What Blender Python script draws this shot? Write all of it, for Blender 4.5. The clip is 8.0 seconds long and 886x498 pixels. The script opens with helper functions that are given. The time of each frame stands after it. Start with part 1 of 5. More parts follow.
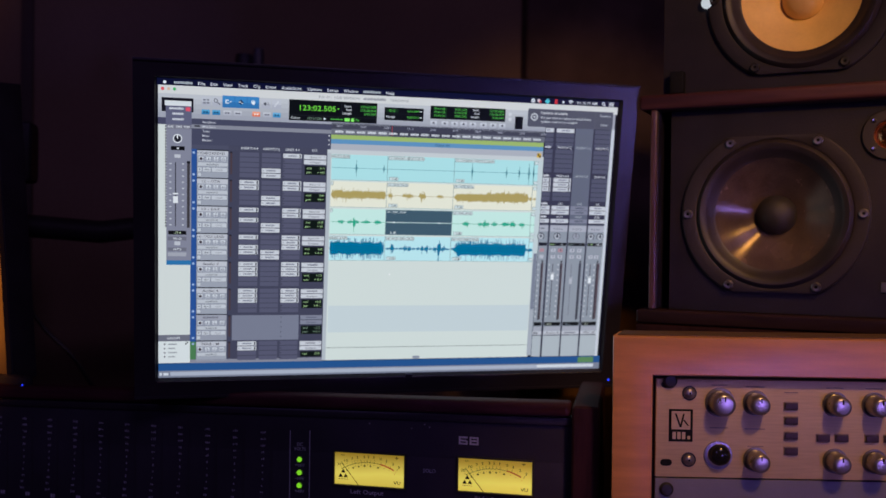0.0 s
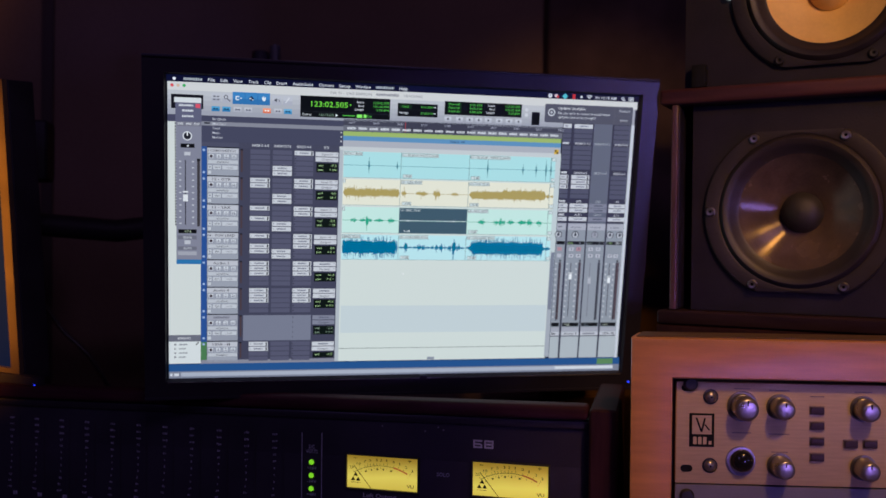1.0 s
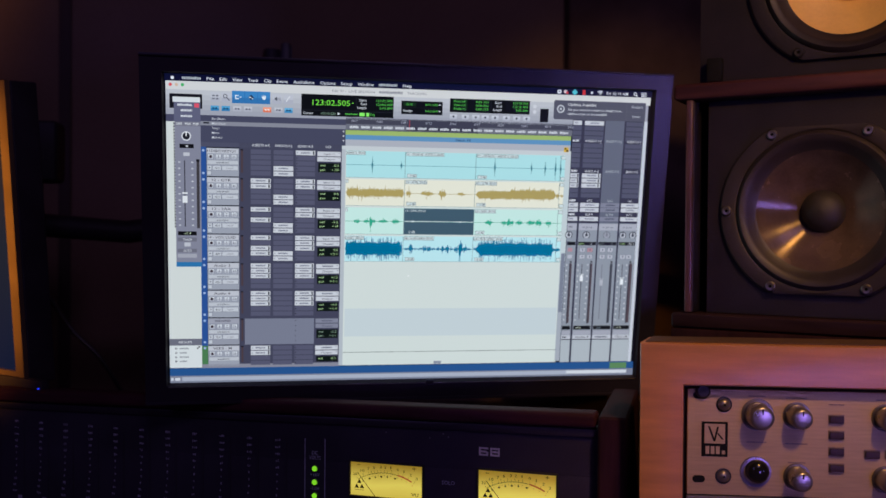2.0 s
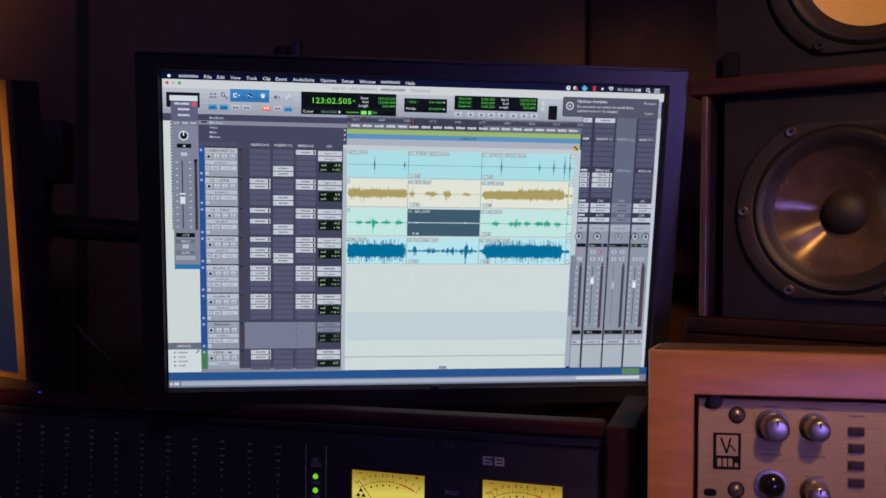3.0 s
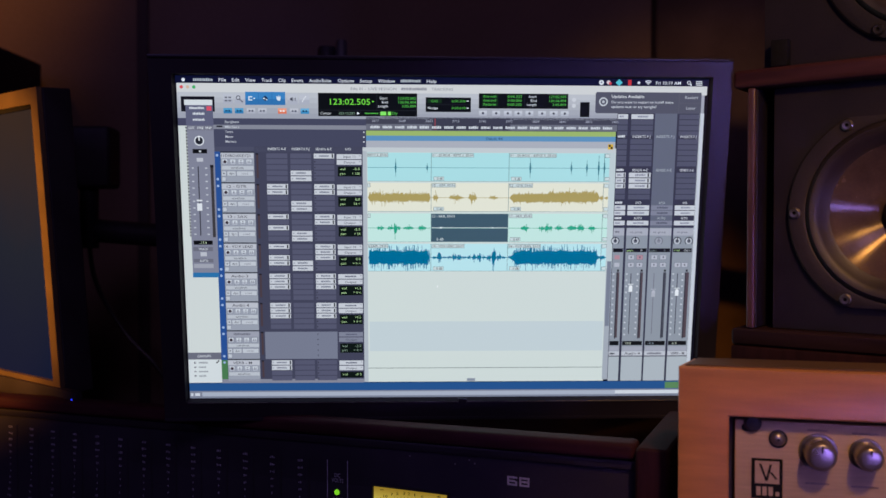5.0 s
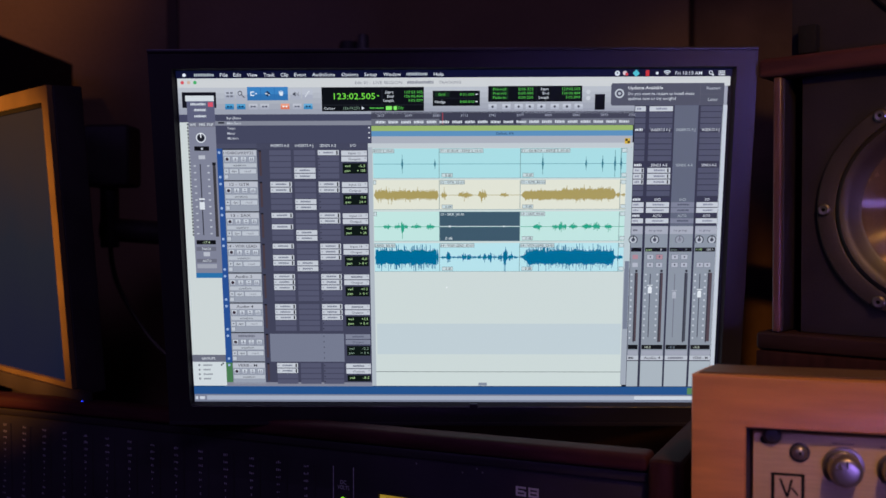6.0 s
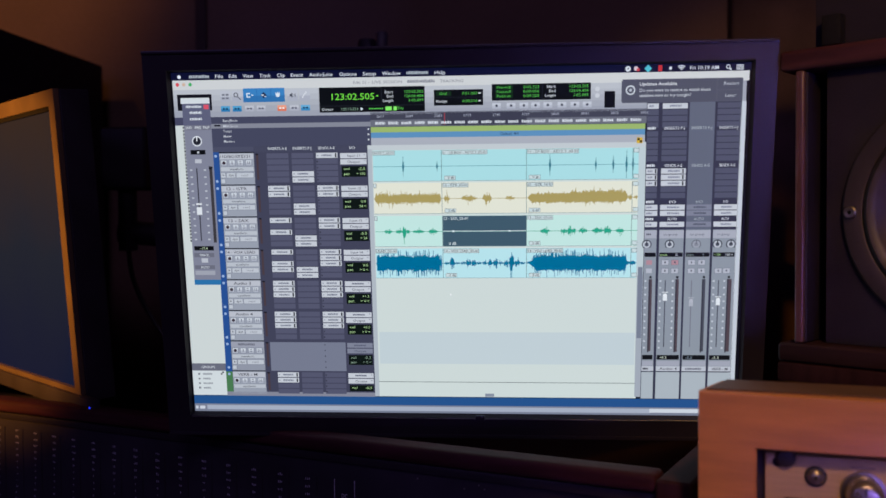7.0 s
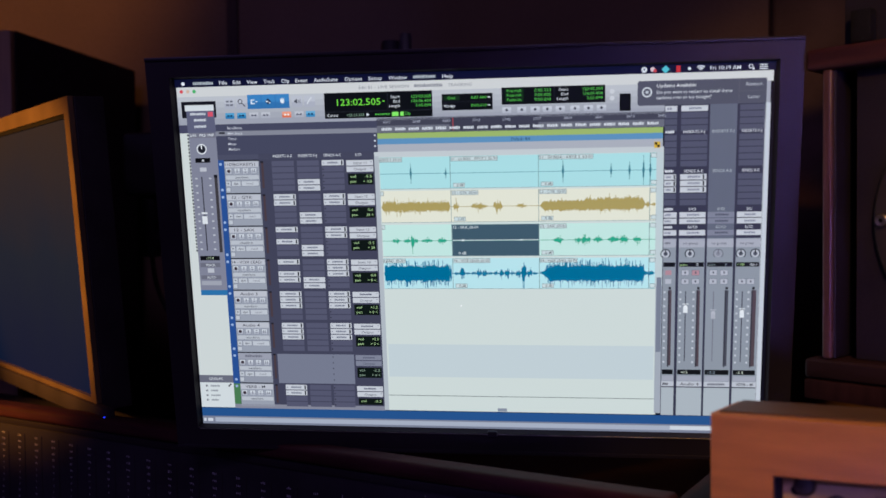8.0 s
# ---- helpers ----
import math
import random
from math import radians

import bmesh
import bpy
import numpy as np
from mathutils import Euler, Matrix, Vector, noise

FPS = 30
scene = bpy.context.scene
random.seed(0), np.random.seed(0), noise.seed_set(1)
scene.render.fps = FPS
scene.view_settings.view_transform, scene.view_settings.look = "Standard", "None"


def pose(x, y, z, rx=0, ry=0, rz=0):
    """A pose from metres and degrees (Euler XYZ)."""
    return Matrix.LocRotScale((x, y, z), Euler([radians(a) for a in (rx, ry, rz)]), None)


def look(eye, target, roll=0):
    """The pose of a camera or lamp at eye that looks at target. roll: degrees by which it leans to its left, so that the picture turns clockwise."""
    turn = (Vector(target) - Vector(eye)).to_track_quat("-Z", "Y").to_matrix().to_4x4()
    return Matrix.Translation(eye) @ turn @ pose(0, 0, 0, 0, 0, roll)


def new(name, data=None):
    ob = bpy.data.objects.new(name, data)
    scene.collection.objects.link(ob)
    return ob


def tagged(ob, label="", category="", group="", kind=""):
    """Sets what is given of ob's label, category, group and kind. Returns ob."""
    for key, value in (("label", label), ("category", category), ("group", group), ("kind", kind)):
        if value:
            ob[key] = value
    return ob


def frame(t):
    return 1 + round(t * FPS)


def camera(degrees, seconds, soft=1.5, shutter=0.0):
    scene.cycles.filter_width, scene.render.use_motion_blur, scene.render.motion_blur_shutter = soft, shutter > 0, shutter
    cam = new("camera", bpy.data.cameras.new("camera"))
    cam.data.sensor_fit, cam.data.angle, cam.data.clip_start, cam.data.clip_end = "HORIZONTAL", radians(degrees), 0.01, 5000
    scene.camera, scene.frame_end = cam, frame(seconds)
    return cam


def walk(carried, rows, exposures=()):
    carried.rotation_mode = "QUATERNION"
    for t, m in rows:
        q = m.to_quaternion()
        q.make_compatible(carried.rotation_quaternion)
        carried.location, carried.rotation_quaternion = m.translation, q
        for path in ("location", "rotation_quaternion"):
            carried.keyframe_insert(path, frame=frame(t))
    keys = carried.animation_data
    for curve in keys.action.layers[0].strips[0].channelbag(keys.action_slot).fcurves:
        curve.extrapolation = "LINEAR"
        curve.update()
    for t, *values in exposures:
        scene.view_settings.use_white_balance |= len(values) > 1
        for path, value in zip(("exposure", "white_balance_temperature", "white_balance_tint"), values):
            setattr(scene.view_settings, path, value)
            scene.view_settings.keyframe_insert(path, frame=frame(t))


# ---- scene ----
cam = camera(52.2, 8.0)
cam.data.dof.use_dof, cam.data.dof.focus_distance, cam.data.dof.aperture_fstop = True, 0.80, 5.6
PATH = [
    (0, (0.0224, -0.1871, 1.1701), (0.4368, 1.5545, 1.1587), 0.70),
    (0.5, (0.0268, -0.1778, 1.1689), (0.4198, 1.5685, 1.1564), 0.71),
    (1, (0.0385, -0.1700, 1.1701), (0.4019, 1.5821, 1.1558), 0.66),
    (1.5, (0.0537, -0.1612, 1.1724), (0.3849, 1.5978, 1.1546), 0.52),
    (3, (0.0967, -0.1278, 1.1786), (0.3401, 1.6461, 1.1524), 0.46),
    (3.5, (0.1128, -0.1182, 1.1810), (0.3168, 1.6598, 1.1519), 0.36),
    (4, (0.1262, -0.1094, 1.1825), (0.2900, 1.6726, 1.1511), 0.27),
    (4.5, (0.1432, -0.1005, 1.1838), (0.2596, 1.6851, 1.1522), 0.11),
    (5, (0.1602, -0.0902, 1.1873), (0.2273, 1.6985, 1.1534), 0.06),
    (6.5, (0.2166, -0.0416, 1.1895), (0.1360, 1.7457, 1.1473), -0.19),
    (7, (0.2363, -0.0253, 1.1957), (0.1047, 1.7589, 1.1494), -0.33),
    (7.5, (0.2524, -0.0116, 1.2006), (0.0716, 1.7685, 1.1519), -0.48),
    (8, (0.2667, 0.0041, 1.2040), (0.0376, 1.7788, 1.1553), -0.53),
]
walk(cam, [(t, look(eye, target, roll)) for t, eye, target, roll in PATH], [(0.0, 0.0, 6280, 10), (8.0, 0.0, 6280, 10)])

# ---- light ----
world = bpy.data.worlds.new("world")
scene.world = world
world.use_nodes = True
world.node_tree.nodes["Background"].inputs["Color"].default_value = (0.02, 0.015, 0.03, 1)
world.node_tree.nodes["Background"].inputs["Strength"].default_value = 0.3


def lamp(name, kind, place, target, colour, watts, size=0.1, spread=60, blend=0.6):
    data = bpy.data.lights.new(name, kind)
    data.color, data.energy = colour, watts
    if kind == "AREA":
        data.size = size
    else:
        data.shadow_soft_size = size
    if kind == "SPOT":
        data.spot_size, data.spot_blend = radians(spread), blend
    ob = new(name, data)
    ob.matrix_world = look(place, target)
    return ob


lamp("warm_spot", "SPOT", (0.38, -1.30, 1.98), (0.64, 0.70, 1.43), (1.0, 0.52, 0.13), 66, 0.05, 19, 0.6)
lamp("warm_downlight", "SPOT", (0.46, -0.45, 2.20), (0.54, 0.53, 1.02), (1.0, 0.50, 0.11), 36, 0.06, 21, 0.4)
lamp("warm_wall_light", "SPOT", (-1.05, 0.55, 2.40), (-0.98, 1.66, 1.96), (1.0, 0.41, 0.13), 40, 0.06, 52)
lamp("warm_side_spot", "SPOT", (-1.36, -0.04, 1.47), (-0.38, 0.98, 1.19), (1.0, 0.37, 0.045), 190, 0.02, 20)
violet = lamp("violet_strip_light", "AREA", (1.35, -1.20, 1.05), (0.45, 0.73, 1.28), (0.30, 0.24, 1.0), 0.055, 0.2)
violet.data.spread = radians(18)
# Added beam, no lamp known: tints only the rack front violet.
beam = lamp("violet_rack_fill", "AREA", (0.60, -1.40, 0.92), (0.48, 0.52, 1.03), (0.36, 0.22, 1.0), 0.085, 0.42)
beam.data.shape, beam.data.size_y, beam.data.spread = "RECTANGLE", 0.40, radians(14)
# Unseen fill, added to lift the black gear with dim violet-blue.
blue = lamp("blue_fill_light", "AREA", (-1.30, -1.20, 1.90), (-0.35, 0.80, 0.95), (0.42, 0.28, 1.0), 0.52, 0.6)
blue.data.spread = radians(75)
# Soft rose wash from an added fill; no such lamp is known.
rose = lamp("rose_fill_light", "AREA", (0.3, -1.3, 2.45), (0.45, 1.5, 1.75), (0.72, 0.46, 1.0), 2.2, 0.5)
rose.data.spread = radians(100)


# ---- materials ----
def tree(name):
    m = bpy.data.materials.new(name)
    m.use_nodes = True
    n = m.node_tree.nodes
    return m, n, m.node_tree.links, n["Principled BSDF"]


def srgb(h, k=1.0):
    v = [int(h[i:i + 2], 16) / 255 for i in (0, 2, 4)]
    return tuple(k * (c / 12.92 if c <= 0.04045 else ((c + 0.055) / 1.055) ** 2.4) for c in v) + (1.0,)


def surface(name, colour, rough=0.5, metal=0.0, vary=0.25, scale=30.0, stretch=(1, 1, 1), bump=0.1, fine=400.0, spec=0.5, coat=0.0, coat_rough=0.3):
    """A painted, wooden or metal surface: colour drifting at two scales, uneven gloss, fine relief."""
    m, n, l, p = tree(name)
    co = n.new("ShaderNodeTexCoord")
    mp = n.new("ShaderNodeMapping")
    mp.inputs["Scale"].default_value = stretch
    l.new(co.outputs["Object"], mp.inputs["Vector"])
    big, small = n.new("ShaderNodeTexNoise"), n.new("ShaderNodeTexNoise")
    for tex, sc, det in ((big, scale, 5), (small, fine, 3)):
        tex.inputs["Scale"].default_value, tex.inputs["Detail"].default_value = sc, det
        l.new(mp.outputs["Vector"], tex.inputs["Vector"])
    ramp = n.new("ShaderNodeValToRGB")
    ramp.color_ramp.elements[0].position, ramp.color_ramp.elements[1].position = 0.3, 0.72
    ramp.color_ramp.elements[0].color = tuple(c * (1 - vary) for c in colour) + (1,)
    ramp.color_ramp.elements[1].color = tuple(min(1, c * (1 + vary)) for c in colour) + (1,)
    mix = n.new("ShaderNodeMath")
    mix.operation = "MULTIPLY_ADD"
    mix.inputs[1].default_value = 0.3
    l.new(small.outputs["Fac"], mix.inputs[0])
    l.new(big.outputs["Fac"], mix.inputs[2])
    sub = n.new("ShaderNodeMath")
    sub.operation = "SUBTRACT"
    sub.inputs[1].default_value = 0.15
    l.new(mix.outputs[0], sub.inputs[0])
    l.new(sub.outputs[0], ramp.inputs["Fac"])
    l.new(ramp.outputs["Color"], p.inputs["Base Color"])
    rr = n.new("ShaderNodeMapRange")
    rr.inputs["To Min"].default_value, rr.inputs["To Max"].default_value = max(0.03, rough - 0.1), min(1, rough + 0.1)
    l.new(big.outputs["Fac"], rr.inputs["Value"])
    l.new(rr.outputs["Result"], p.inputs["Roughness"])
    p.inputs["Metallic"].default_value = metal
    p.inputs["Coat Weight"].default_value, p.inputs["Coat Roughness"].default_value = coat, coat_rough
    p.inputs["Specular IOR Level"].default_value = spec
    if bump:
        b = n.new("ShaderNodeBump")
        b.inputs["Strength"].default_value, b.inputs["Distance"].default_value = bump, 0.002
        l.new(small.outputs["Fac"], b.inputs["Height"])
        l.new(b.outputs["Normal"], p.inputs["Normal"])
    return m


LIT = {}


def lit(h, k=1.0):
    """A lit patch of a display in one colour."""
    if (h, k) not in LIT:
        m, n, l, p = tree("display_" + h)
        p.inputs["Base Color"].default_value = (0.01, 0.01, 0.012, 1)
        p.inputs["Roughness"].default_value, p.inputs["Specular IOR Level"].default_value = 0.5, 0.2
        r, g, b_, one = srgb(h)
        p.inputs["Emission Color"].default_value = (r * 0.985, g, b_ * 1.02, one)
        p.inputs["Emission Strength"].default_value = k
        LIT[h, k] = m
    return LIT[h, k]


M_WALL = surface("brown_wall_cloth", (0.18, 0.115, 0.082), 0.9, vary=0.25, scale=2.2, bump=0.3, fine=160)
# Darker wall tone that carries the shade at the right end.
M_WALL_SHADE = surface("wall_shade_brown", (0.090, 0.060, 0.056), 0.95, vary=0.3, scale=9, bump=0.3, fine=500, spec=0.1)
M_BATTEN = surface("dark_batten_paint", (0.055, 0.035, 0.032), 0.8, vary=0.2, scale=6, bump=0.1)
M_CEIL = surface("dark_ceiling_paint", (0.12, 0.10, 0.09), 0.9, vary=0.1, scale=3, bump=0.1)
M_CARPET = surface("dark_carpet", (0.06, 0.045, 0.05), 0.95, vary=0.35, scale=20, bump=0.6, fine=500)
M_DESK = surface("dark_desk_wood", (0.030, 0.014, 0.012), 0.5, vary=0.4, scale=9, stretch=(1, 7, 7), bump=0.08)
M_TAN = surface("tan_wood_front", (0.36, 0.22, 0.13), 0.45, vary=0.2, scale=12, stretch=(7, 7, 1), bump=0.06)
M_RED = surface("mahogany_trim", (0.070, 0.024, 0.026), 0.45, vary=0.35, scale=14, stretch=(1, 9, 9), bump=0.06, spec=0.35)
# Shaded copy of the mahogany trim, for the dim base board.
M_RED_SHADED = surface("shaded_mahogany", (0.028, 0.013, 0.016), 0.5, vary=0.35, scale=14, stretch=(1, 9, 9), bump=0.06, spec=0.15)
M_SHELL = surface("matt_black_shell", (0.030, 0.025, 0.032), 0.65, vary=0.25, scale=20, bump=0.08, fine=500, spec=0.25)
M_RAIL = surface("mahogany_rail", (0.055, 0.017, 0.021), 0.62, vary=0.35, scale=14, stretch=(1, 9, 9), bump=0.06, spec=0.1)
M_CHEEK = surface("dark_mahogany_cheek", (0.034, 0.012, 0.015), 0.7, vary=0.35, scale=14, stretch=(9, 9, 1), bump=0.06, spec=0.1)
# Paler copy of the mahogany, with the edge highlight in its colour.
M_SIDE = surface("mahogany_lit_edge", (0.115, 0.060, 0.062), 0.26, vary=0.3, scale=14, stretch=(8, 8, 1), bump=0.06)
M_MAPLE = surface("pale_maple", (0.56, 0.25, 0.075), 0.45, vary=0.16, scale=16, stretch=(1, 5, 8), bump=0.05, spec=0.2, coat=0.8, coat_rough=0.33)
M_TOP_BROWN = surface("dark_brown_sheet", (0.13, 0.070, 0.036), 0.5, vary=0.25, scale=16, stretch=(1, 6, 6), bump=0.05)
M_BLACK = surface("black_panel_paint", (0.035, 0.031, 0.042), 0.6, vary=0.3, scale=12, bump=0.05, fine=700, spec=0.3)
M_BEZEL = surface("black_satin_plastic", (0.027, 0.023, 0.029), 0.34, vary=0.2, scale=8, bump=0.03, fine=900)
M_BAFFLE = surface("black_vinyl_baffle", (0.017, 0.014, 0.021), 0.6, vary=0.3, scale=20, bump=0.12, fine=500, spec=0.3)
M_FRAME = surface("dark_cast_frame", (0.030, 0.024, 0.025), 0.5, metal=0.2, vary=0.25, scale=30, bump=0.10)
M_RUBBER = surface("black_rubber", (0.018, 0.016, 0.017), 0.5, vary=0.2, scale=40, bump=0.05)
M_GLOSS = surface("glossy_black_plastic", (0.012, 0.012, 0.013), 0.14, vary=0.2, scale=40, bump=0.0)
M_CAP = surface("matt_dust_cap", (0.020, 0.017, 0.018), 0.6, vary=0.2, scale=60, bump=0.1)
M_SILVER = surface("brushed_silver_panel", (0.54, 0.41, 0.21), 0.55, metal=0.12, vary=0.10, scale=40, stretch=(1, 1, 14), bump=0.04)
M_SATIN = surface("satin_silver_frame", (0.42, 0.30, 0.18), 0.36, metal=0.75, vary=0.08, scale=20, bump=0.03)
M_ALU = surface("dull_grey_panel", (0.17, 0.17, 0.20), 0.6, metal=0.2, vary=0.12, scale=20, bump=0.03)
M_KNOB = surface("satin_knob_metal", (0.38, 0.35, 0.33), 0.30, metal=0.8, vary=0.06, scale=60, bump=0.0)
M_CHROME = surface("chrome", (0.72, 0.70, 0.70), 0.14, metal=1.0, vary=0.1, scale=50, bump=0.0)
M_STEEL = surface("dull_steel", (0.30, 0.28, 0.28), 0.35, metal=0.9, vary=0.2, scale=60, bump=0.05)
M_GOLDCONE = surface("amber_cone", (0.93, 0.62, 0.20), 0.5, vary=0.10, scale=30, bump=0.08, fine=300)
M_TUBE = surface("grey_powder_coat", (0.05, 0.045, 0.055), 0.5, vary=0.2, scale=30, bump=0.05)
M_GOLDCAP = surface("amber_dust_cap", (0.74, 0.47, 0.17), 0.5, vary=0.10, scale=30, bump=0.08, fine=300)
M_RIM = surface("dark_meter_rim", (0.045, 0.040, 0.036), 0.45, vary=0.15, scale=60, bump=0.05)
M_SURROUND = surface("black_rubber_surround", (0.024, 0.018, 0.022), 0.48, vary=0.25, scale=40, bump=0.05)
M_PRINT = surface("grey_silkscreen", (0.60, 0.60, 0.60), 0.6, vary=0.25, scale=300, bump=0.0)
M_DIM = surface("faded_silkscreen", (0.46, 0.46, 0.53), 0.6, vary=0.35, scale=300, bump=0.0)
M_BUTTON = surface("dark_button_plastic", (0.040, 0.022, 0.022), 0.5, vary=0.2, scale=60, bump=0.03)
M_CAPTION = surface("faded_brown_print", (0.26, 0.20, 0.14), 0.6, vary=0.3, scale=300, bump=0.0)
M_INK = surface("black_ink", (0.012, 0.012, 0.013), 0.7, vary=0.2, scale=200, bump=0.0, spec=0.1)


def spun_metal(name, colour, rough):
    """A spun metal cone, whose gloss runs round its axis."""
    m = surface(name, colour, rough, metal=0.38, vary=0.3, scale=40, bump=0.012)
    n, l = m.node_tree.nodes, m.node_tree.links
    tg = n.new("ShaderNodeTangent")
    tg.direction_type, tg.axis = "RADIAL", "Y"
    p = n["Principled BSDF"]
    p.inputs["Anisotropic"].default_value = 0.96
    p.inputs["Anisotropic Rotation"].default_value = 0.25
    l.new(tg.outputs["Tangent"], p.inputs["Tangent"])
    return m


M_CONE = spun_metal("spun_metal_cone", (0.125, 0.088, 0.074), 0.25)


# ---- mesh tools ----
def box(bm, x0, y0, z0, x1, y1, z1, bevel=0.0, segs=2):
    made = bmesh.ops.create_cube(bm, size=1.0, matrix=Matrix.LocRotScale(((x0 + x1) / 2, (y0 + y1) / 2, (z0 + z1) / 2), None, (x1 - x0, y1 - y0, z1 - z0)))
    if bevel:
        edges = list({e for v in made["verts"] for e in v.link_edges})
        bmesh.ops.bevel(bm, geom=edges, offset=bevel, segments=segs, profile=0.6, affect="EDGES")
    return bm


def lathe(bm, profile, segs=48, centre=(0, 0, 0), axis="Y"):
    """Turns (radius, place along the axis) round the axis."""
    rings = []
    for r, a in profile:
        ring = []
        for k in range(segs):
            w = 2 * math.pi * k / segs
            c, s = r * math.cos(w), r * math.sin(w)
            v = {"Y": (c, a, s), "Z": (c, s, a), "X": (a, c, s)}[axis]
            ring.append(bm.verts.new(Vector(v) + Vector(centre)))
        rings.append(ring)
    for a, b in zip(rings, rings[1:]):
        for k in range(segs):
            bm.faces.new((a[k], a[(k + 1) % segs], b[(k + 1) % segs], b[k]))
    bmesh.ops.recalc_face_normals(bm, faces=bm.faces[:])
    return bm


def pierced(bm, x0, z0, x1, z1, y0, y1, cx, cz, r, segs=64):
    """A board from y0 back to y1 with a round hole through it."""
    rings = []
    for y in (y0, y1):
        rim, hole = [], []
        for k in range(segs):
            a = 2 * math.pi * (k + 0.5) / segs
            c, s = math.cos(a), math.sin(a)
            reach = min(((x1 - cx) if c > 0 else (x0 - cx)) / c, ((z1 - cz) if s > 0 else (z0 - cz)) / s)
            rim.append(bm.verts.new((cx + reach * c, y, cz + reach * s)))
            hole.append(bm.verts.new((cx + r * c, y, cz + r * s)))
        for corner in ((x0, z0), (x0, z1), (x1, z0), (x1, z1)):
            near = min(rim, key=lambda v: (v.co.x - corner[0]) ** 2 + (v.co.z - corner[1]) ** 2)
            near.co.x, near.co.z = corner
        rings.append((rim, hole))
    (rf, hf), (rb, hb) = rings
    for k in range(segs):
        n = (k + 1) % segs
        for q in ((rf[k], rf[n], hf[n], hf[k]), (rb[n], rb[k], hb[k], hb[n]), (rf[n], rf[k], rb[k], rb[n]), (hf[k], hf[n], hb[n], hb[k])):
            bm.faces.new(q)
    bmesh.ops.recalc_face_normals(bm, faces=bm.faces[:])
    return bm


def tube(bm, points, r, segs=10):
    """A round bar or cable through the points."""
    rings, pts = [], [Vector(p) for p in points]
    for i, p in enumerate(pts):
        way = (pts[min(i + 1, len(pts) - 1)] - pts[max(i - 1, 0)]).normalized()
        q = way.to_track_quat("Z", "Y")
        rings.append([bm.verts.new(p + q @ Vector((r * math.cos(2 * math.pi * k / segs), r * math.sin(2 * math.pi * k / segs), 0))) for k in range(segs)])
    for a, b in zip(rings, rings[1:]):
        for k in range(segs):
            bm.faces.new((a[k], a[(k + 1) % segs], b[(k + 1) % segs], b[k]))
    bm.faces.new(rings[0]), bm.faces.new(rings[-1])
    bmesh.ops.recalc_face_normals(bm, faces=bm.faces[:])
    return bm


def curve_points(points, steps=8):
    """A soft line through the points."""
    out, p = [], [Vector(q) for q in points]
    for i in range(len(p) - 1):
        a, b, c, d = p[max(i - 1, 0)], p[i], p[i + 1], p[min(i + 2, len(p) - 1)]
        for k in range(steps):
            t = k / steps
            out.append(0.5 * (2 * b + (c - a) * t + (2 * a - 5 * b + 4 * c - d) * t * t + (3 * b - a - 3 * c + d) * t ** 3))
    return out + [p[-1]]


def finish(name, bm, material, smooth=True):
    me = bpy.data.meshes.new(name)
    bm.to_mesh(me)
    bm.free()
    me.materials.append(material)
    if smooth:
        me.shade_smooth()
        me.set_sharp_from_angle(angle=radians(35))
    return me


def part(name, bm, material, parent, label=""):
    ob = new(name, finish(name, bm, material))
    ob.parent = parent
    return tagged(ob, label)


def thing(name, m, label, category, group="", kind=""):
    ob = new(name)
    ob.empty_display_size = 0.05
    ob.matrix_world = m
    return tagged(ob, label, category, group, kind)


def solid(name, bm, material, label="", category="", kind="structure", m=None):
    ob = new(name, finish(name, bm, material))
    if m is not None:
        ob.matrix_world = m
    return tagged(ob, label, category, "", kind)


def quads(bm, rects, y=0.0):
    """Flat patches (x0, z0, x1, z1) that face -y."""
    for x0, z0, x1, z1 in rects:
        bm.faces.new([bm.verts.new(v) for v in ((x0, y, z0), (x1, y, z0), (x1, y, z1), (x0, y, z1))])
    return bm


def letters(text, x0, x1, zc, cap, y, bm=None, weight=0.012):
    """Lettering from x0 to x1, its capitals cap high about the height zc, facing -y."""
    cu = bpy.data.curves.new("letters", "FONT")
    cu.body, cu.resolution_u, cu.offset = text, 2, weight
    ob = bpy.data.objects.new("letters", cu)
    me = bpy.data.meshes.new_from_object(ob)
    bm = bm or bmesh.new()
    old = len(bm.verts)
    bm.from_mesh(me)
    bm.verts.ensure_lookup_table()
    vs = bm.verts[old:]
    lo, hi = min(v.co.x for v in vs), max(v.co.x for v in vs)
    for v in vs:
        v.co = Vector((x0 + (v.co.x - lo) / (hi - lo) * (x1 - x0), y, zc + (v.co.y - 0.35) / 0.70 * cap))
    bpy.data.objects.remove(ob), bpy.data.curves.remove(cu), bpy.data.meshes.remove(me)
    return bm


# ---- room ----
W0, W1, D0, D1, TOP = -1.75, 1.65, -1.70, 1.70, 2.55
solid("floor", box(bmesh.new(), W0 - 0.1, D0 - 0.1, -0.1, W1 + 0.1, D1 + 0.1, 0), M_CARPET, "dark carpeted studio floor", "floor")
solid("ceiling", box(bmesh.new(), W0 - 0.1, D0 - 0.1, TOP, W1 + 0.1, D1 + 0.1, TOP + 0.1), M_CEIL, "dark painted studio ceiling", "ceiling")
solid("wall_north", box(bmesh.new(), W0, D1, 0, W1, D1 + 0.1, TOP), M_WALL, "brown cloth-covered studio wall in dim light", "wall")
solid("wall_south", box(bmesh.new(), W0, D0 - 0.1, 0, W1, D0, TOP), M_WALL, "brown cloth-covered studio wall", "wall")
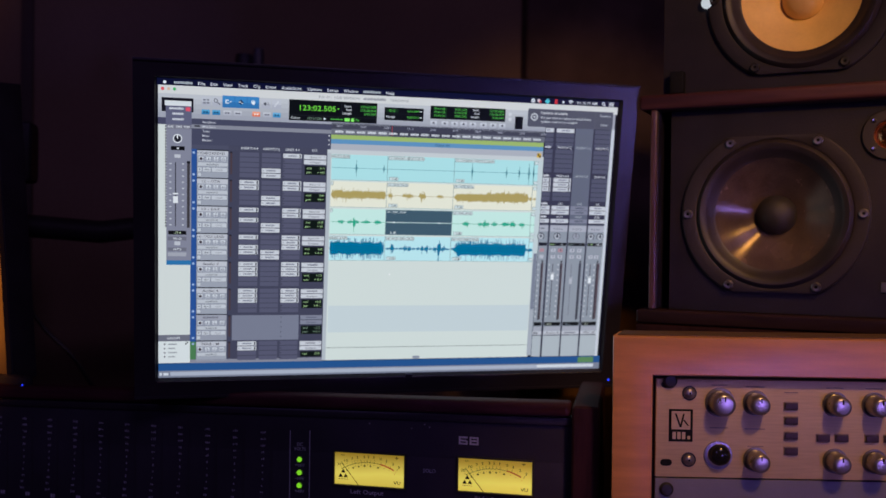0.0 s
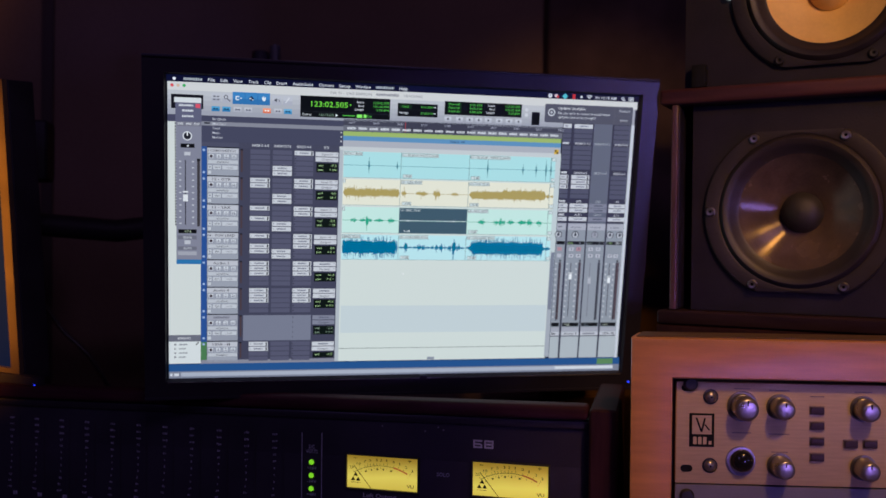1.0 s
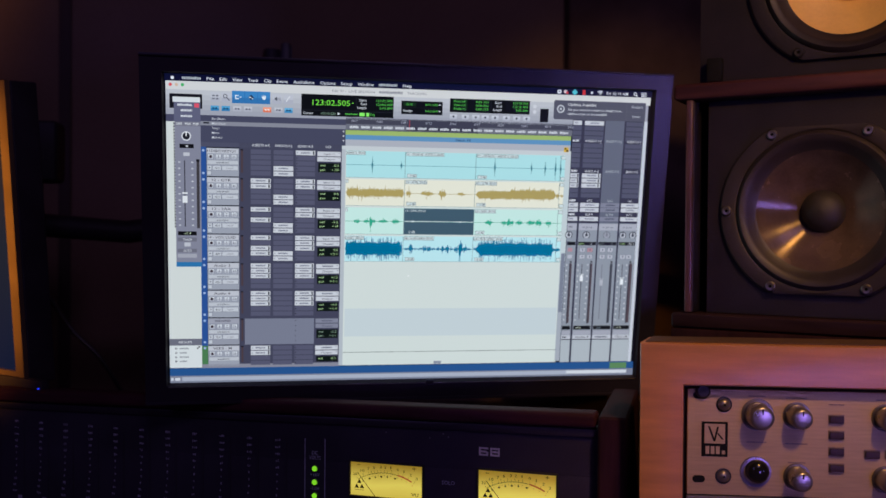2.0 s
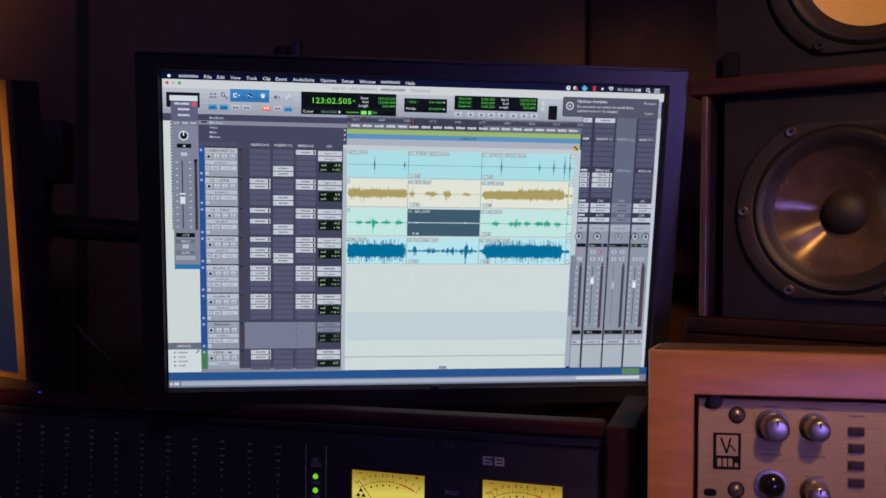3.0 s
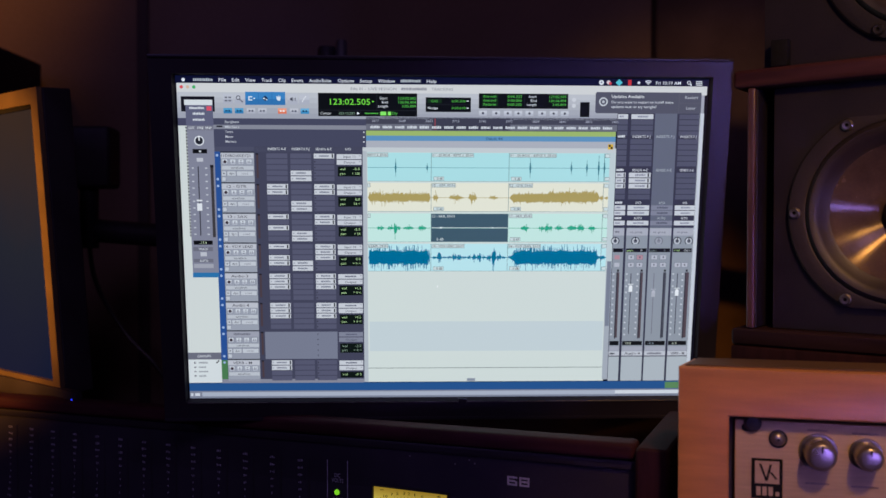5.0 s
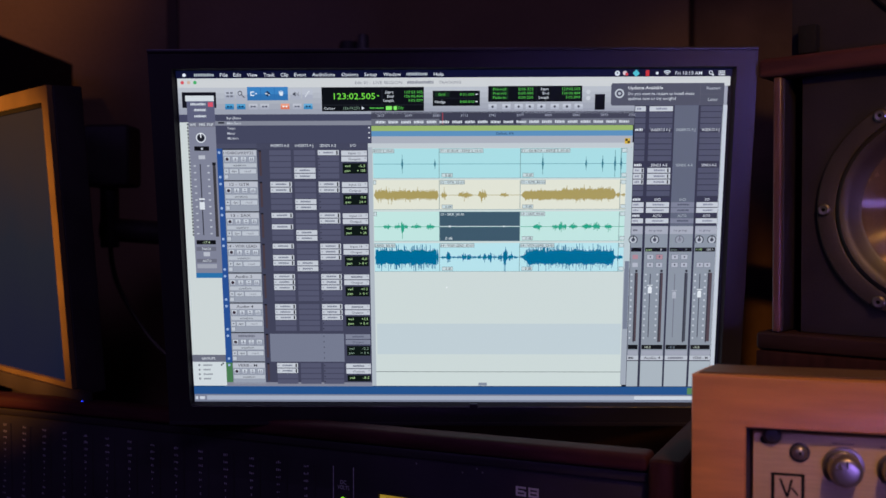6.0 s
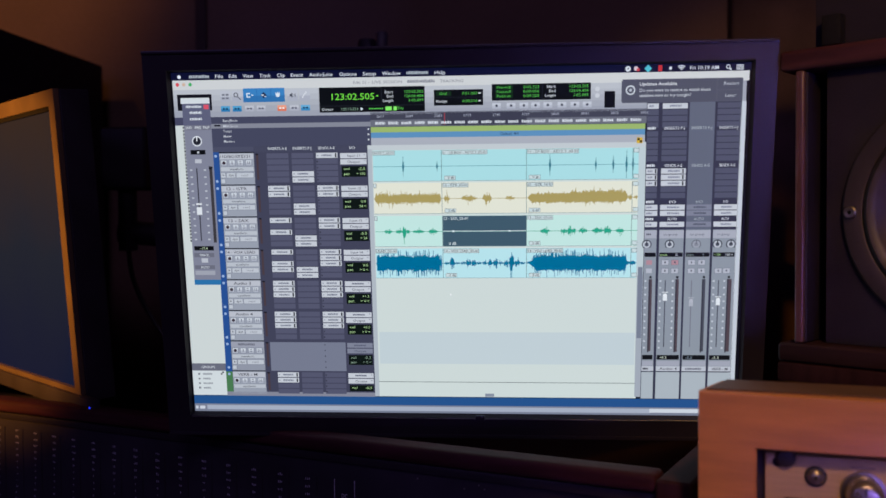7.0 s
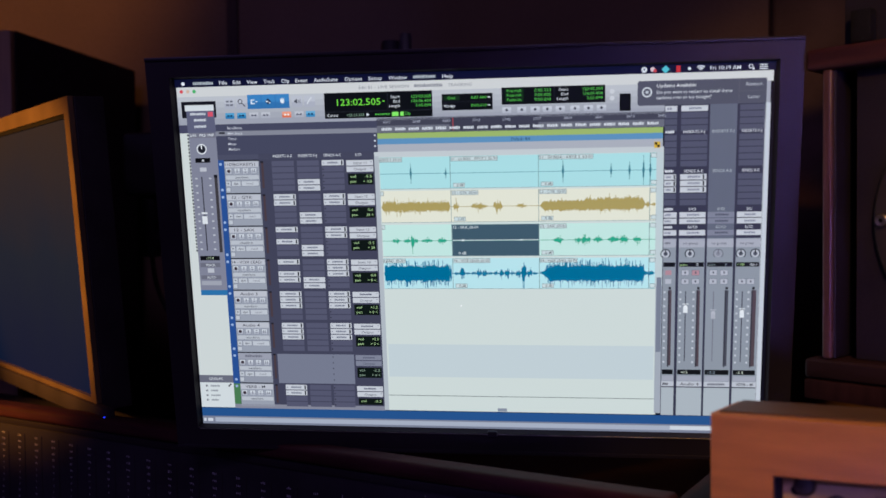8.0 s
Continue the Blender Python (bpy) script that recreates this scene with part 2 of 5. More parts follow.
solid("wall_west", box(bmesh.new(), W0 - 0.1, D0 - 0.1, 0, W0, D1 + 0.1, TOP), M_WALL, "brown cloth-covered studio wall", "wall")
solid("wall_east", box(bmesh.new(), W1, D0 - 0.1, 0, W1 + 0.1, D1 + 0.1, TOP), M_WALL, "brown cloth-covered studio wall", "wall")
# Added panel darkens the wall beyond the display, where only shade lies.
solid("wall_shade_panel", box(bmesh.new(), 0.64, 1.655, 0.45, 1.62, 1.698, 2.30, 0.008, 3), M_WALL_SHADE, "dark panel standing in for shade on the brown wall", "wall panel")
solid("trim_1", box(bmesh.new(), -0.368, 1.690, 0, -0.346, 1.70, TOP, 0.003), M_BATTEN, "narrow dark upright batten on the brown wall", "trim")

# ---- desk ----
DESK = 0.845
desk = thing("studio_desk", pose(0, 0, 0), "dark wooden studio desk that carries the gear", "desk")
part("desktop", box(bmesh.new(), -1.25, 0.30, DESK - 0.035, 1.35, 1.64, DESK, 0.005), M_DESK, desk)
for x in (-1.2, 1.26):
    for y in (0.36, 1.55):
        part("leg", box(bmesh.new(), x, y, 0, x + 0.05, y + 0.05, DESK - 0.035, 0.004), M_DESK, desk)

# ---- meter bridge ----
CON = pose(-0.0877, 0.818, DESK, 0, 0, -25.2)
bridge = thing("meter_bridge", CON, "black console meter bridge with mahogany trim and two lit needle meters", "mixing console")
Z = -DESK


def sloped(bm):
    """Lets a rail fall a little towards the far end of the bridge."""
    for v in bm.verts:
        v.co.z += (v.co.x - 0.30) * 0.017
    return bm


part("housing", box(bmesh.new(), -0.62, 0.0, 0.0, 0.474, 0.14, 0.975 + Z, 0.002), M_BLACK, bridge)
part("face", sloped(box(bmesh.new(), -0.62, -0.0002, 0.960 + Z, 0.474, 0.012, 1.004 + Z)), M_BLACK, bridge)
part("top_trim", sloped(box(bmesh.new(), -0.62, -0.010, 1.005 + Z, 0.4735, 0.014, 1.0185 + Z, 0.0055, 4)), M_RAIL, bridge, "mahogany top rail with rounded edges")
part("end_cap", box(bmesh.new(), 0.4745, -0.016, 0.0, 0.5005, 0.145, 1.0205 + Z, 0.005, 3), M_CHEEK, bridge, "mahogany end cheek")
part("shadow_strip", sloped(box(bmesh.new(), -0.62, -0.004, 0.9965 + Z, 0.474, -0.0006, 1.0035 + Z, 0.001)), M_BEZEL, bridge)


def needle_meter(u, z, name):
    """A lit needle meter: bezel, yellow dial, printed scale, needle."""
    w, h = 0.0748, 0.0352
    bm = bmesh.new()
    for a, b, c, d in ((0, 0, w, 0.0016), (0, h - 0.0016, w, h), (0, 0.0016, 0.0016, h - 0.0016), (w - 0.0016, 0.0016, w, h - 0.0016)):
        box(bm, u + a, -0.0035, z + b, u + c, -0.0003, z + d, 0.0004, 1)
    meter = part("needle_meter", bm, M_RIM, bridge, "rectangular level meter with a lit yellow dial")
    dial = bmesh.new()
    quads(dial, [(u + 0.0015, z + 0.0015, u + w - 0.0015, z + h - 0.0015)], -0.0008)
    part("dial", dial, M_DIAL, meter, "glowing yellow dial")
    cx, cz, r = u + w * 0.492, z - 0.0286, 0.0530

    def arc(r0, r1, a0, a1, y, n=20):
        bm = bmesh.new()
        for k in range(n):
            p, q = radians(a0 + (a1 - a0) * k / n), radians(a0 + (a1 - a0) * (k + 1) / n)
            bm.faces.new([bm.verts.new((cx + rr * math.sin(t), y, cz + rr * math.cos(t))) for rr, t in ((r0, p), (r0, q), (r1, q), (r1, p))])
        return bm

    part("scale_line", arc(r, r + 0.0004, -31.5, 13, -0.0011), M_INK, meter)
    part("red_zone", arc(r - 0.0003, r + 0.0010, 13, 29, -0.0012), lit("b8502a", 0.75), meter, "red overload arc")
    ticks = bmesh.new()
    for k, a in enumerate((-31.5, -24, -18, -15, -12, -8.5, -5, -1.5, 2, 6, 13, 18, 24, 31.5)):
        t = radians(a)
        s, c = math.sin(t), math.cos(t)
        for r0, r1 in ((r, r + 0.0026 + 0.0009 * (k % 2)), (r - 0.0028, r - 0.0016)):
            ticks.faces.new([ticks.verts.new((cx + rr * s + o * c, -0.0011, cz + rr * c - o * s)) for rr, o in ((r0, -0.00013), (r0, 0.00013), (r1, 0.00013), (r1, -0.00013))])
    part("scale_ticks", ticks, M_INK, meter)
    marks = bmesh.new()
    for text, a in (("20", -31.5), ("10", -23.5), ("7", -17), ("5", -11.5), ("3", -5), ("2", -0.5), ("1", 5), ("0", 12), ("1", 18), ("2", 25), ("3", 31.5)):
        t = radians(a)
        x, zz = cx + (r + 0.0058) * math.sin(t), cz + (r + 0.0058) * math.cos(t)
        letters(text, x - (0.0004 if text == "1" else 0.0010 * len(text)), x + (0.0004 if text == "1" else 0.0010 * len(text)), zz, 0.0025, -0.0011, marks, 0.0)
    for k, a in enumerate((-27, -19, -12, -5, 2, 11)):
        t = radians(a)
        quads(marks, [(cx + (r - 0.0034) * math.sin(t) - 0.0006 - 0.0003 * (k % 2), cz + (r - 0.0034) * math.cos(t) - 0.0007, cx + (r - 0.0034) * math.sin(t) + 0.0006 + 0.0003 * (k % 2), cz + (r - 0.0034) * math.cos(t) + 0.0007)], -0.0011)
    quads(marks, [(u + 0.008, z + h - 0.0048, u + 0.0115, z + h - 0.0043), (u + w - 0.0115, z + h - 0.0048, u + w - 0.008, z + h - 0.0042), (u + w - 0.0100, z + h - 0.0060, u + w - 0.0095, z + h - 0.0030), (u + 0.0055, z + 0.0066, u + 0.0153, z + 0.0070)], -0.0011)
    letters("VU", u + w - 0.0125, u + w - 0.0055, z + 0.0062, 0.0032, -0.0011, marks)
    part("numerals", marks, M_INK, meter)
    tri = bmesh.new()
    for ox, oz in ((0, 0), (0.0052, 0), (0.0026, 0.0046)):
        tri.faces.new([tri.verts.new((u + 0.0055 + ox + a, -0.0011, z + 0.0085 + oz + b)) for a, b in ((0, 0), (0.0046, 0), (0.0023, 0.0040))])
    part("maker_mark", tri, M_INK, meter)
    needle = bmesh.new()
    p, q = Vector((u + 0.0085, 0, z + h - 0.0115)), Vector((u + 0.0265, 0, z + 0.0016))
    o = (q - p).normalized() * 0.0003
    needle.faces.new([needle.verts.new((v.x, -0.0016, v.z)) for v in (p + Vector((o.z, 0, -o.x)), p - Vector((o.z, 0, -o.x)), q - Vector((o.z, 0, -o.x)), q + Vector((o.z, 0, -o.x)))])
    part("needle", needle, M_INK, meter, "thin black needle at rest")
    part("caption", letters(name, u + 0.018, u + 0.052, z - 0.0052, 0.0042, -0.0006), M_PRINT, meter)


m, n, l, p = tree("lit_yellow_dial")
tc, nz, rp = n.new("ShaderNodeTexCoord"), n.new("ShaderNodeTexNoise"), n.new("ShaderNodeValToRGB")
sz, mz, ad = n.new("ShaderNodeSeparateXYZ"), n.new("ShaderNodeMapRange"), n.new("ShaderNodeMath")
nz.inputs["Scale"].default_value = 22
mz.inputs["From Min"].default_value, mz.inputs["From Max"].default_value = 0.928 + Z, 0.963 + Z
ad.operation, ad.inputs[1].default_value = "MULTIPLY_ADD", 0.30
rp.color_ramp.elements[0].color, rp.color_ramp.elements[1].color = srgb("d8c04a"), srgb("9c7f24")
rp.color_ramp.elements[0].position, rp.color_ramp.elements[1].position = 0.12, 1.1
glow = rp.color_ramp.elements.new(0.48)
glow.color = srgb("ead65c")
l.new(tc.outputs["Object"], nz.inputs["Vector"]), l.new(tc.outputs["Object"], sz.inputs["Vector"]), l.new(sz.outputs["Z"], mz.inputs["Value"])
l.new(nz.outputs["Fac"], ad.inputs[0]), l.new(mz.outputs["Result"], ad.inputs[2])
l.new(ad.outputs[0], rp.inputs["Fac"]), l.new(rp.outputs["Color"], p.inputs["Emission Color"])
p.inputs["Base Color"].default_value, p.inputs["Emission Strength"].default_value = (0.5, 0.36, 0.06, 1), 0.82
M_DIAL = m
needle_meter(0.2381, 0.9272 + Z, "Left Output")
needle_meter(0.3638, 0.9288 + Z, "Right Output")
figures = bmesh.new()
for x, open_side in ((0.3652, True), (0.3759, False)):
    w, h, k, z = 0.0088, 0.0078, 0.0017, 0.9751 + Z
    quads(figures, [(x, z, x + k, z + h), (x + w - k, z, x + w, z + h * (0.5 if open_side else 1.0))], -0.0006)
    quads(figures, [(x + k, z + q, x + w - k, z + q + k) for q in (0, (h - k) / 2, h - k)], -0.0006)
    if open_side:
        quads(figures, [(x + w - k, z + h - k, x + w, z + h)], -0.0006)
part("model_number", figures, M_PRINT, bridge, "squared pale figures")
part("solo_caption", letters("SOLO", 0.3300, 0.3425, 0.9474 + Z, 0.0036, -0.0006), M_DIM, bridge)
bm = letters("DC", 0.1993, 0.2053, 0.9658 + Z, 0.0036, -0.0006)
part("supply_caption", letters("VOLTS", 0.1962, 0.2085, 0.9612 + Z, 0.0036, -0.0006, bm), M_DIM, bridge)
part("divider_line", quads(bmesh.new(), [(0.1915, 0.86 + Z, 0.1923, 0.979 + Z)], -0.0006), M_DIM, bridge)
part("divider_line", quads(bmesh.new(), [(0.2124, 0.86 + Z, 0.2132, 0.980 + Z)], -0.0006), M_DIM, bridge)
for z, text in ((0.9505, "+16V"), (0.9373, "-16V"), (0.9242, "+48V")):
    led = part("power_led", lathe(bmesh.new(), [(0.0, -0.0030), (0.0015, -0.0027), (0.0024, -0.0016), (0.0026, 0.0)], 20, (0.2022, -0.0004, z + Z)), lit("7ed024", 1.0), bridge, "round green glowing lamp")
    part("led_ring", lathe(bmesh.new(), [(0.0028, -0.0010), (0.0034, -0.0010), (0.0034, 0.0)], 20, (0.2022, -0.0004, z + Z)), M_BEZEL, led)
    part("led_caption", letters(text, 0.1975, 0.2075, z - 0.0058 + Z, 0.0032, -0.0006), M_DIM, led)
rng = random.Random(4)
for c in range(20):
    u = 0.1632 - 0.0305 * c
    scale = bmesh.new()
    for r in range(12):
        z = 0.9757 - 0.0068 * r + Z
        w = (0.0056, 0.0056, 0.0056, 0.0042, 0.0042, 0.0026, 0.0026, 0.0026, 0.0030, 0.0042, 0.0052, 0.0056)[r]
        x = u - 0.0006 * max(0, r - 7)
        for k in range(max(1, round(w / 0.0021))):
            quads(scale, [(x - w / 2 + 0.0019 * k, z - 0.0011 + rng.uniform(-3e-4, 3e-4), x - w / 2 + 0.0019 * k + rng.uniform(0.0007, 0.0012), z + rng.uniform(0.0004, 0.0012))], -0.0006)
    column = part("level_scale", scale, M_DIM, bridge, "faint printed column of level marks")
    part("channel_mark", quads(bmesh.new(), [(u + 0.0015, 0.8925 + Z, u + 0.0037, 0.8965 + Z), (u + 0.0043, 0.8925 + Z, u + 0.0065, 0.8965 + Z)], -0.0006), M_DIM, column)
    slot = bmesh.new()
    box(slot, u + 0.0065, -0.0009, 0.893 + Z, u + 0.0095, -0.0002, 0.978 + Z, 0.0003, 1)
    part("level_window", slot, M_BLACK, column)
# Faint glints on the face, put in as four tiny steel dots.
for x, z in ((0.275, 0.9905), (0.318, 0.988), (0.331, 0.9925), (0.336, 0.990)):
    part("screw", lathe(bmesh.new(), [(0.0, -0.0008), (0.0006, -0.0006), (0.0008, 0.0)], 10, (x, -0.0042 if z > 0.9955 else -0.0003, z + Z)), M_STEEL, bridge)

# ---- rack box ----
BOX = pose(0.3956, 0.5477, DESK, 0, 0, -15)
rack = thing("rack_box", BOX, "pale maple desktop rack box with rounded edges", "rack")
u0, u1, t0, top, low = -0.042, 0.525, 0.036, 1.0900 + Z, 0.0


def tapered(bm):
    """Draws the outer left side in towards the back."""
    for v in bm.verts:
        if v.co.x < u0 + 0.012:
            v.co.x += 0.30 * (v.co.y + 0.004)
    return bm




def front_frame():
    """A flush frame of four boards with softened outer and inner edges."""
    bm, rings = bmesh.new(), []
    x0, x1, z0_, z1_ = u0, u1, low, top
    i0, i1, j0, j1 = u0 + t0, u1 - t0, low + 0.030, top - 0.0345
    e, f = 0.0030, 0.0012
    for (ax, bx, az, bz), y in (((x0, x1, z0_, z1_), 0.042), ((x0, x1, z0_, z1_), -0.004 + e), ((x0 + e * 0.3, x1 - e * 0.3, z0_ + e * 0.3, z1_ - e * 0.3), -0.004 + e * 0.3), ((x0 + e, x1 - e, z0_ + e, z1_ - e), -0.004),
                                ((i0 - f, i1 + f, j0 - f, j1 + f), -0.004), ((i0, i1, j0, j1), -0.004 + f), ((i0, i1, j0, j1), 0.042)):
        rings.append([bm.verts.new(v) for v in ((ax, y, az), (bx, y, az), (bx, y, bz), (ax, y, bz))])
    for p, q in zip(rings, rings[1:] + rings[:1]):
        for k in range(4):
            bm.faces.new((p[k], p[(k + 1) % 4], q[(k + 1) % 4], q[k]))
    bmesh.ops.recalc_face_normals(bm, faces=bm.faces[:])
    return tapered(bm)


part("front_frame", front_frame(), M_MAPLE, rack, "pale maple front frame with softened edges")
# Thin sheet added over the top, darker brown than the maple frame.
part("top_sheet", tapered(box(bmesh.new(), u0 + 0.0035, 0.002, top + 0.0002, u1 - 0.004, 0.041, top + 0.0012, 0.0004, 1)), M_TOP_BROWN, rack, "thin dark brown sheet on top")
part("rack_rail", box(bmesh.new(), u0 + t0 + 0.0005, 0.0125, low + 0.031, u0 + t0 + 0.016, 0.0165, top - 0.0355), M_BLACK, rack, "black steel rack rail")
part("rack_rail", box(bmesh.new(), u1 - t0 - 0.016, 0.0125, low + 0.031, u1 - t0 - 0.0005, 0.0165, top - 0.0355), M_BLACK, rack, "black steel rack rail")


def knob(parent, u, z, r, label="shiny round silver knob"):
    """A tall turned knob: flat dimmed front, rounded shoulder, slim skirt, pointer line."""
    u, z = u + 0.0005, z + 0.0022
    k = part("knob", lathe(bmesh.new(), [(0.0, -0.0178), (r * 0.62, -0.0178), (r * 0.78, -0.0174), (r * 0.90, -0.0162), (r * 0.97, -0.0140), (r, -0.0110), (r * 1.01, -0.0040), (r * 1.02, 0.0)], 40, (u, 0, z)), M_KNOB, parent, label)
    part("pointer", box(bmesh.new(), u - 0.0005, -0.0184, z + r * 0.30, u + 0.0005, -0.0172, z + r * 0.74), M_INK, k)
    part("skirt", lathe(bmesh.new(), [(r * 1.04, -0.0016), (r * 1.22, -0.0012), (r * 1.26, 0.0)], 40, (u, 0, z)), M_STEEL, k)


preamp = thing("preamp", BOX @ pose(0, 0.0065, 0), "brushed silver two-unit preamplifier with shiny knobs", "audio gear")
pz0, pz1 = 0.9632 + Z, 1.0520 + Z
part("faceplate", box(bmesh.new(), -0.001, 0.0, pz0 + 0.0004, 0.4816, 0.0045, pz1 - 0.0004, 0.0012, 2), M_SILVER, preamp, "brushed silver faceplate")
part("chassis", box(bmesh.new(), 0.017, 0.0048, pz0 + 0.003, 0.465, 0.22, pz1 - 0.003), M_BLACK, preamp)
for z in (pz0 + 0.0135, pz1 - 0.0055):
    slot = bmesh.new()
    slot.faces.new([slot.verts.new((0.0085 + (0.0022 if k < 8 else -0.0022) + 0.0030 * math.sin(math.pi * (k - (k > 7)) / 7), -0.0005, z + 0.0030 * math.cos(math.pi * (k - (k > 7)) / 7))) for k in range(16)])
    part("mounting_slot", slot, M_INK, preamp)
part("rack_screw", lathe(bmesh.new(), [(0.0, -0.0035), (0.0045, -0.0030), (0.0062, -0.0010), (0.0062, 0.0)], 24, (0.011, -0.0008, pz1 - 0.002)), M_RUBBER, preamp, "black rack screw")
for z in (1.0390, 0.9795):
    s = part("face_screw", lathe(bmesh.new(), [(0.0, -0.0034), (0.0020, -0.0031), (0.0038, -0.0020), (0.0048, -0.0006), (0.0050, 0.0)], 24, (0.0285, -0.0001, z + Z)), M_KNOB, preamp, "polished screw")
    part("washer", lathe(bmesh.new(), [(0.0051, -0.0010), (0.0064, -0.0008), (0.0066, 0.0)], 24, (0.0285, -0.0001, z + Z)), M_RUBBER, s)
    part("drive", lathe(bmesh.new(), [(0.0, -0.0036), (0.0010, -0.0036), (0.0010, -0.0026)], 6, (0.0285, -0.0001, z + Z)), M_INK, s)
plate = part("badge", box(bmesh.new(), 0.0105, -0.0006, 0.9955 + Z, 0.0318, -0.0001, 1.0245 + Z, 0.0002, 1), M_INK, preamp, "black maker's badge with a pale emblem")
part("emblem_field", quads(bmesh.new(), [(0.0128, 1.0065 + Z, 0.0295, 1.0228 + Z)], -0.0009), M_SILVER, plate)
em = bmesh.new()
for a, b in (((0.0155, 1.0208), (0.0200, 1.0085)), ((0.0200, 1.0085), (0.0228, 1.0205)), ((0.0228, 1.0150), (0.0268, 1.0100))):
    em.faces.new([em.verts.new((x, -0.0012, z + Z)) for x, z in ((a[0], a[1]), (a[0] + 0.0016, a[1]), (b[0] + 0.0016, b[1]), (b[0], b[1]))])
part("emblem", em, M_INK, plate)
part("badge_lettering", quads(bmesh.new(), [(0.0138 + 0.0042 * k, 0.9978 + Z, 0.0168 + 0.0042 * k, 1.0042 + Z) for k in range(3)] + [(0.0270, 0.9978 + Z, 0.0295, 1.0008 + Z)], -0.0009), M_SILVER, plate)
jack = part("input_jack", lathe(bmesh.new(), [(0.0, -0.0095), (0.0035, -0.0092), (0.0068, -0.0080), (0.0088, -0.0058), (0.0096, -0.0030), (0.0096, 0.0)], 40, (0.0555, 0, 0.9848 + Z)), M_GLOSS, preamp, "glossy black round input cap")
part("collar", lathe(bmesh.new(), [(0.0098, -0.0018), (0.0124, -0.0015), (0.0128, 0.0)], 40, (0.0545, 0, 0.9840 + Z)), M_STEEL, jack)
for u in (0.0550, 0.0865, 0.1567, 0.1912, 0.2257, 0.262, 0.332, 0.368):
    knob(preamp, u, 1.0290 + Z, 0.0105 if u < 0.06 else 0.0090)
for u in (0.0873, 0.1574, 0.1920, 0.2265, 0.262, 0.332, 0.368):
    knob(preamp, u, 0.9785 + Z, 0.0088)
for u, z in ((0.1183, 1.0291), (0.1185, 1.0160), (0.1186, 1.0026), (0.1188, 0.9891), (0.1468, 1.0011), (0.1631, 1.0013), (0.1897, 1.0013), (0.2060, 1.0013), (0.2330, 1.0013)):
    b = part("push_button", box(bmesh.new(), u - 0.0056, -0.0028, z - 0.0030 + Z, u + 0.0056, 0.0, z + 0.0030 + Z, 0.0008, 2), M_BUTTON, preamp, "small dark brown push button")
    part("collar", box(bmesh.new(), u - 0.0064, -0.0008, z - 0.0038 + Z, u + 0.0064, -0.0001, z + 0.0038 + Z, 0.0003, 1), M_CAPTION, b)
for u, z, w in ((0.0550, 1.0085, 0.016), (0.0865, 1.0080, 0.018), (0.0865, 1.0455, 0.017), (0.0550, 1.0465, 0.014), (0.1183, 1.0410, 0.012), (0.1567, 1.0455, 0.015), (0.1912, 1.0455, 0.015), (0.0873, 0.9925, 0.014)):
    part("caption_bar", quads(bmesh.new(), [(u - w / 2, z - 0.0005 + Z, u + w / 2, z + 0.0005 + Z)], -0.0005), M_CAPTION, preamp)

lower_gear = thing("rack_unit", BOX @ pose(0, 0.0065, 0), "dull grey-blue faced rack unit below the preamplifier", "audio gear")
part("faceplate", box(bmesh.new(), -0.001, 0.0, 0.8755 + Z, 0.4816, 0.0045, 0.9626 + Z, 0.0012, 2), M_ALU, lower_gear)
part("chassis", box(bmesh.new(), 0.017, 0.0048, 0.879 + Z, 0.465, 0.20, 0.959 + Z), M_BLACK, lower_gear)
part("mounting_slot", box(bmesh.new(), 0.0035, -0.0006, 0.9500 + Z, 0.0135, -0.0001, 0.9560 + Z, 0.0002, 1), M_INK, lower_gear)
part("rack_screw", lathe(bmesh.new(), [(0.0, -0.0035), (0.0045, -0.0030), (0.0062, -0.0010), (0.0062, 0.0)], 24, (0.009, -0.0008, 0.953 + Z)), M_RUBBER, lower_gear, "black rack screw")

# ---- loudspeakers ----
SPK = pose(0.4976, 0.6829, 0, 0, 0, -40)
shelf = thing("speaker_shelf", SPK @ pose(0, 0, DESK), "dark wooden shelf under the loudspeakers", "shelf")
part("board", box(bmesh.new(), -0.052, -0.018, 0.2275, 0.33, 0.30, 0.2420, 0.002), M_CHEEK, shelf)
for x in (-0.045, 0.29):
    part("leg", box(bmesh.new(), x, 0.262, 0.0, x + 0.03, 0.292, 0.2272, 0.002), M_DESK, shelf)


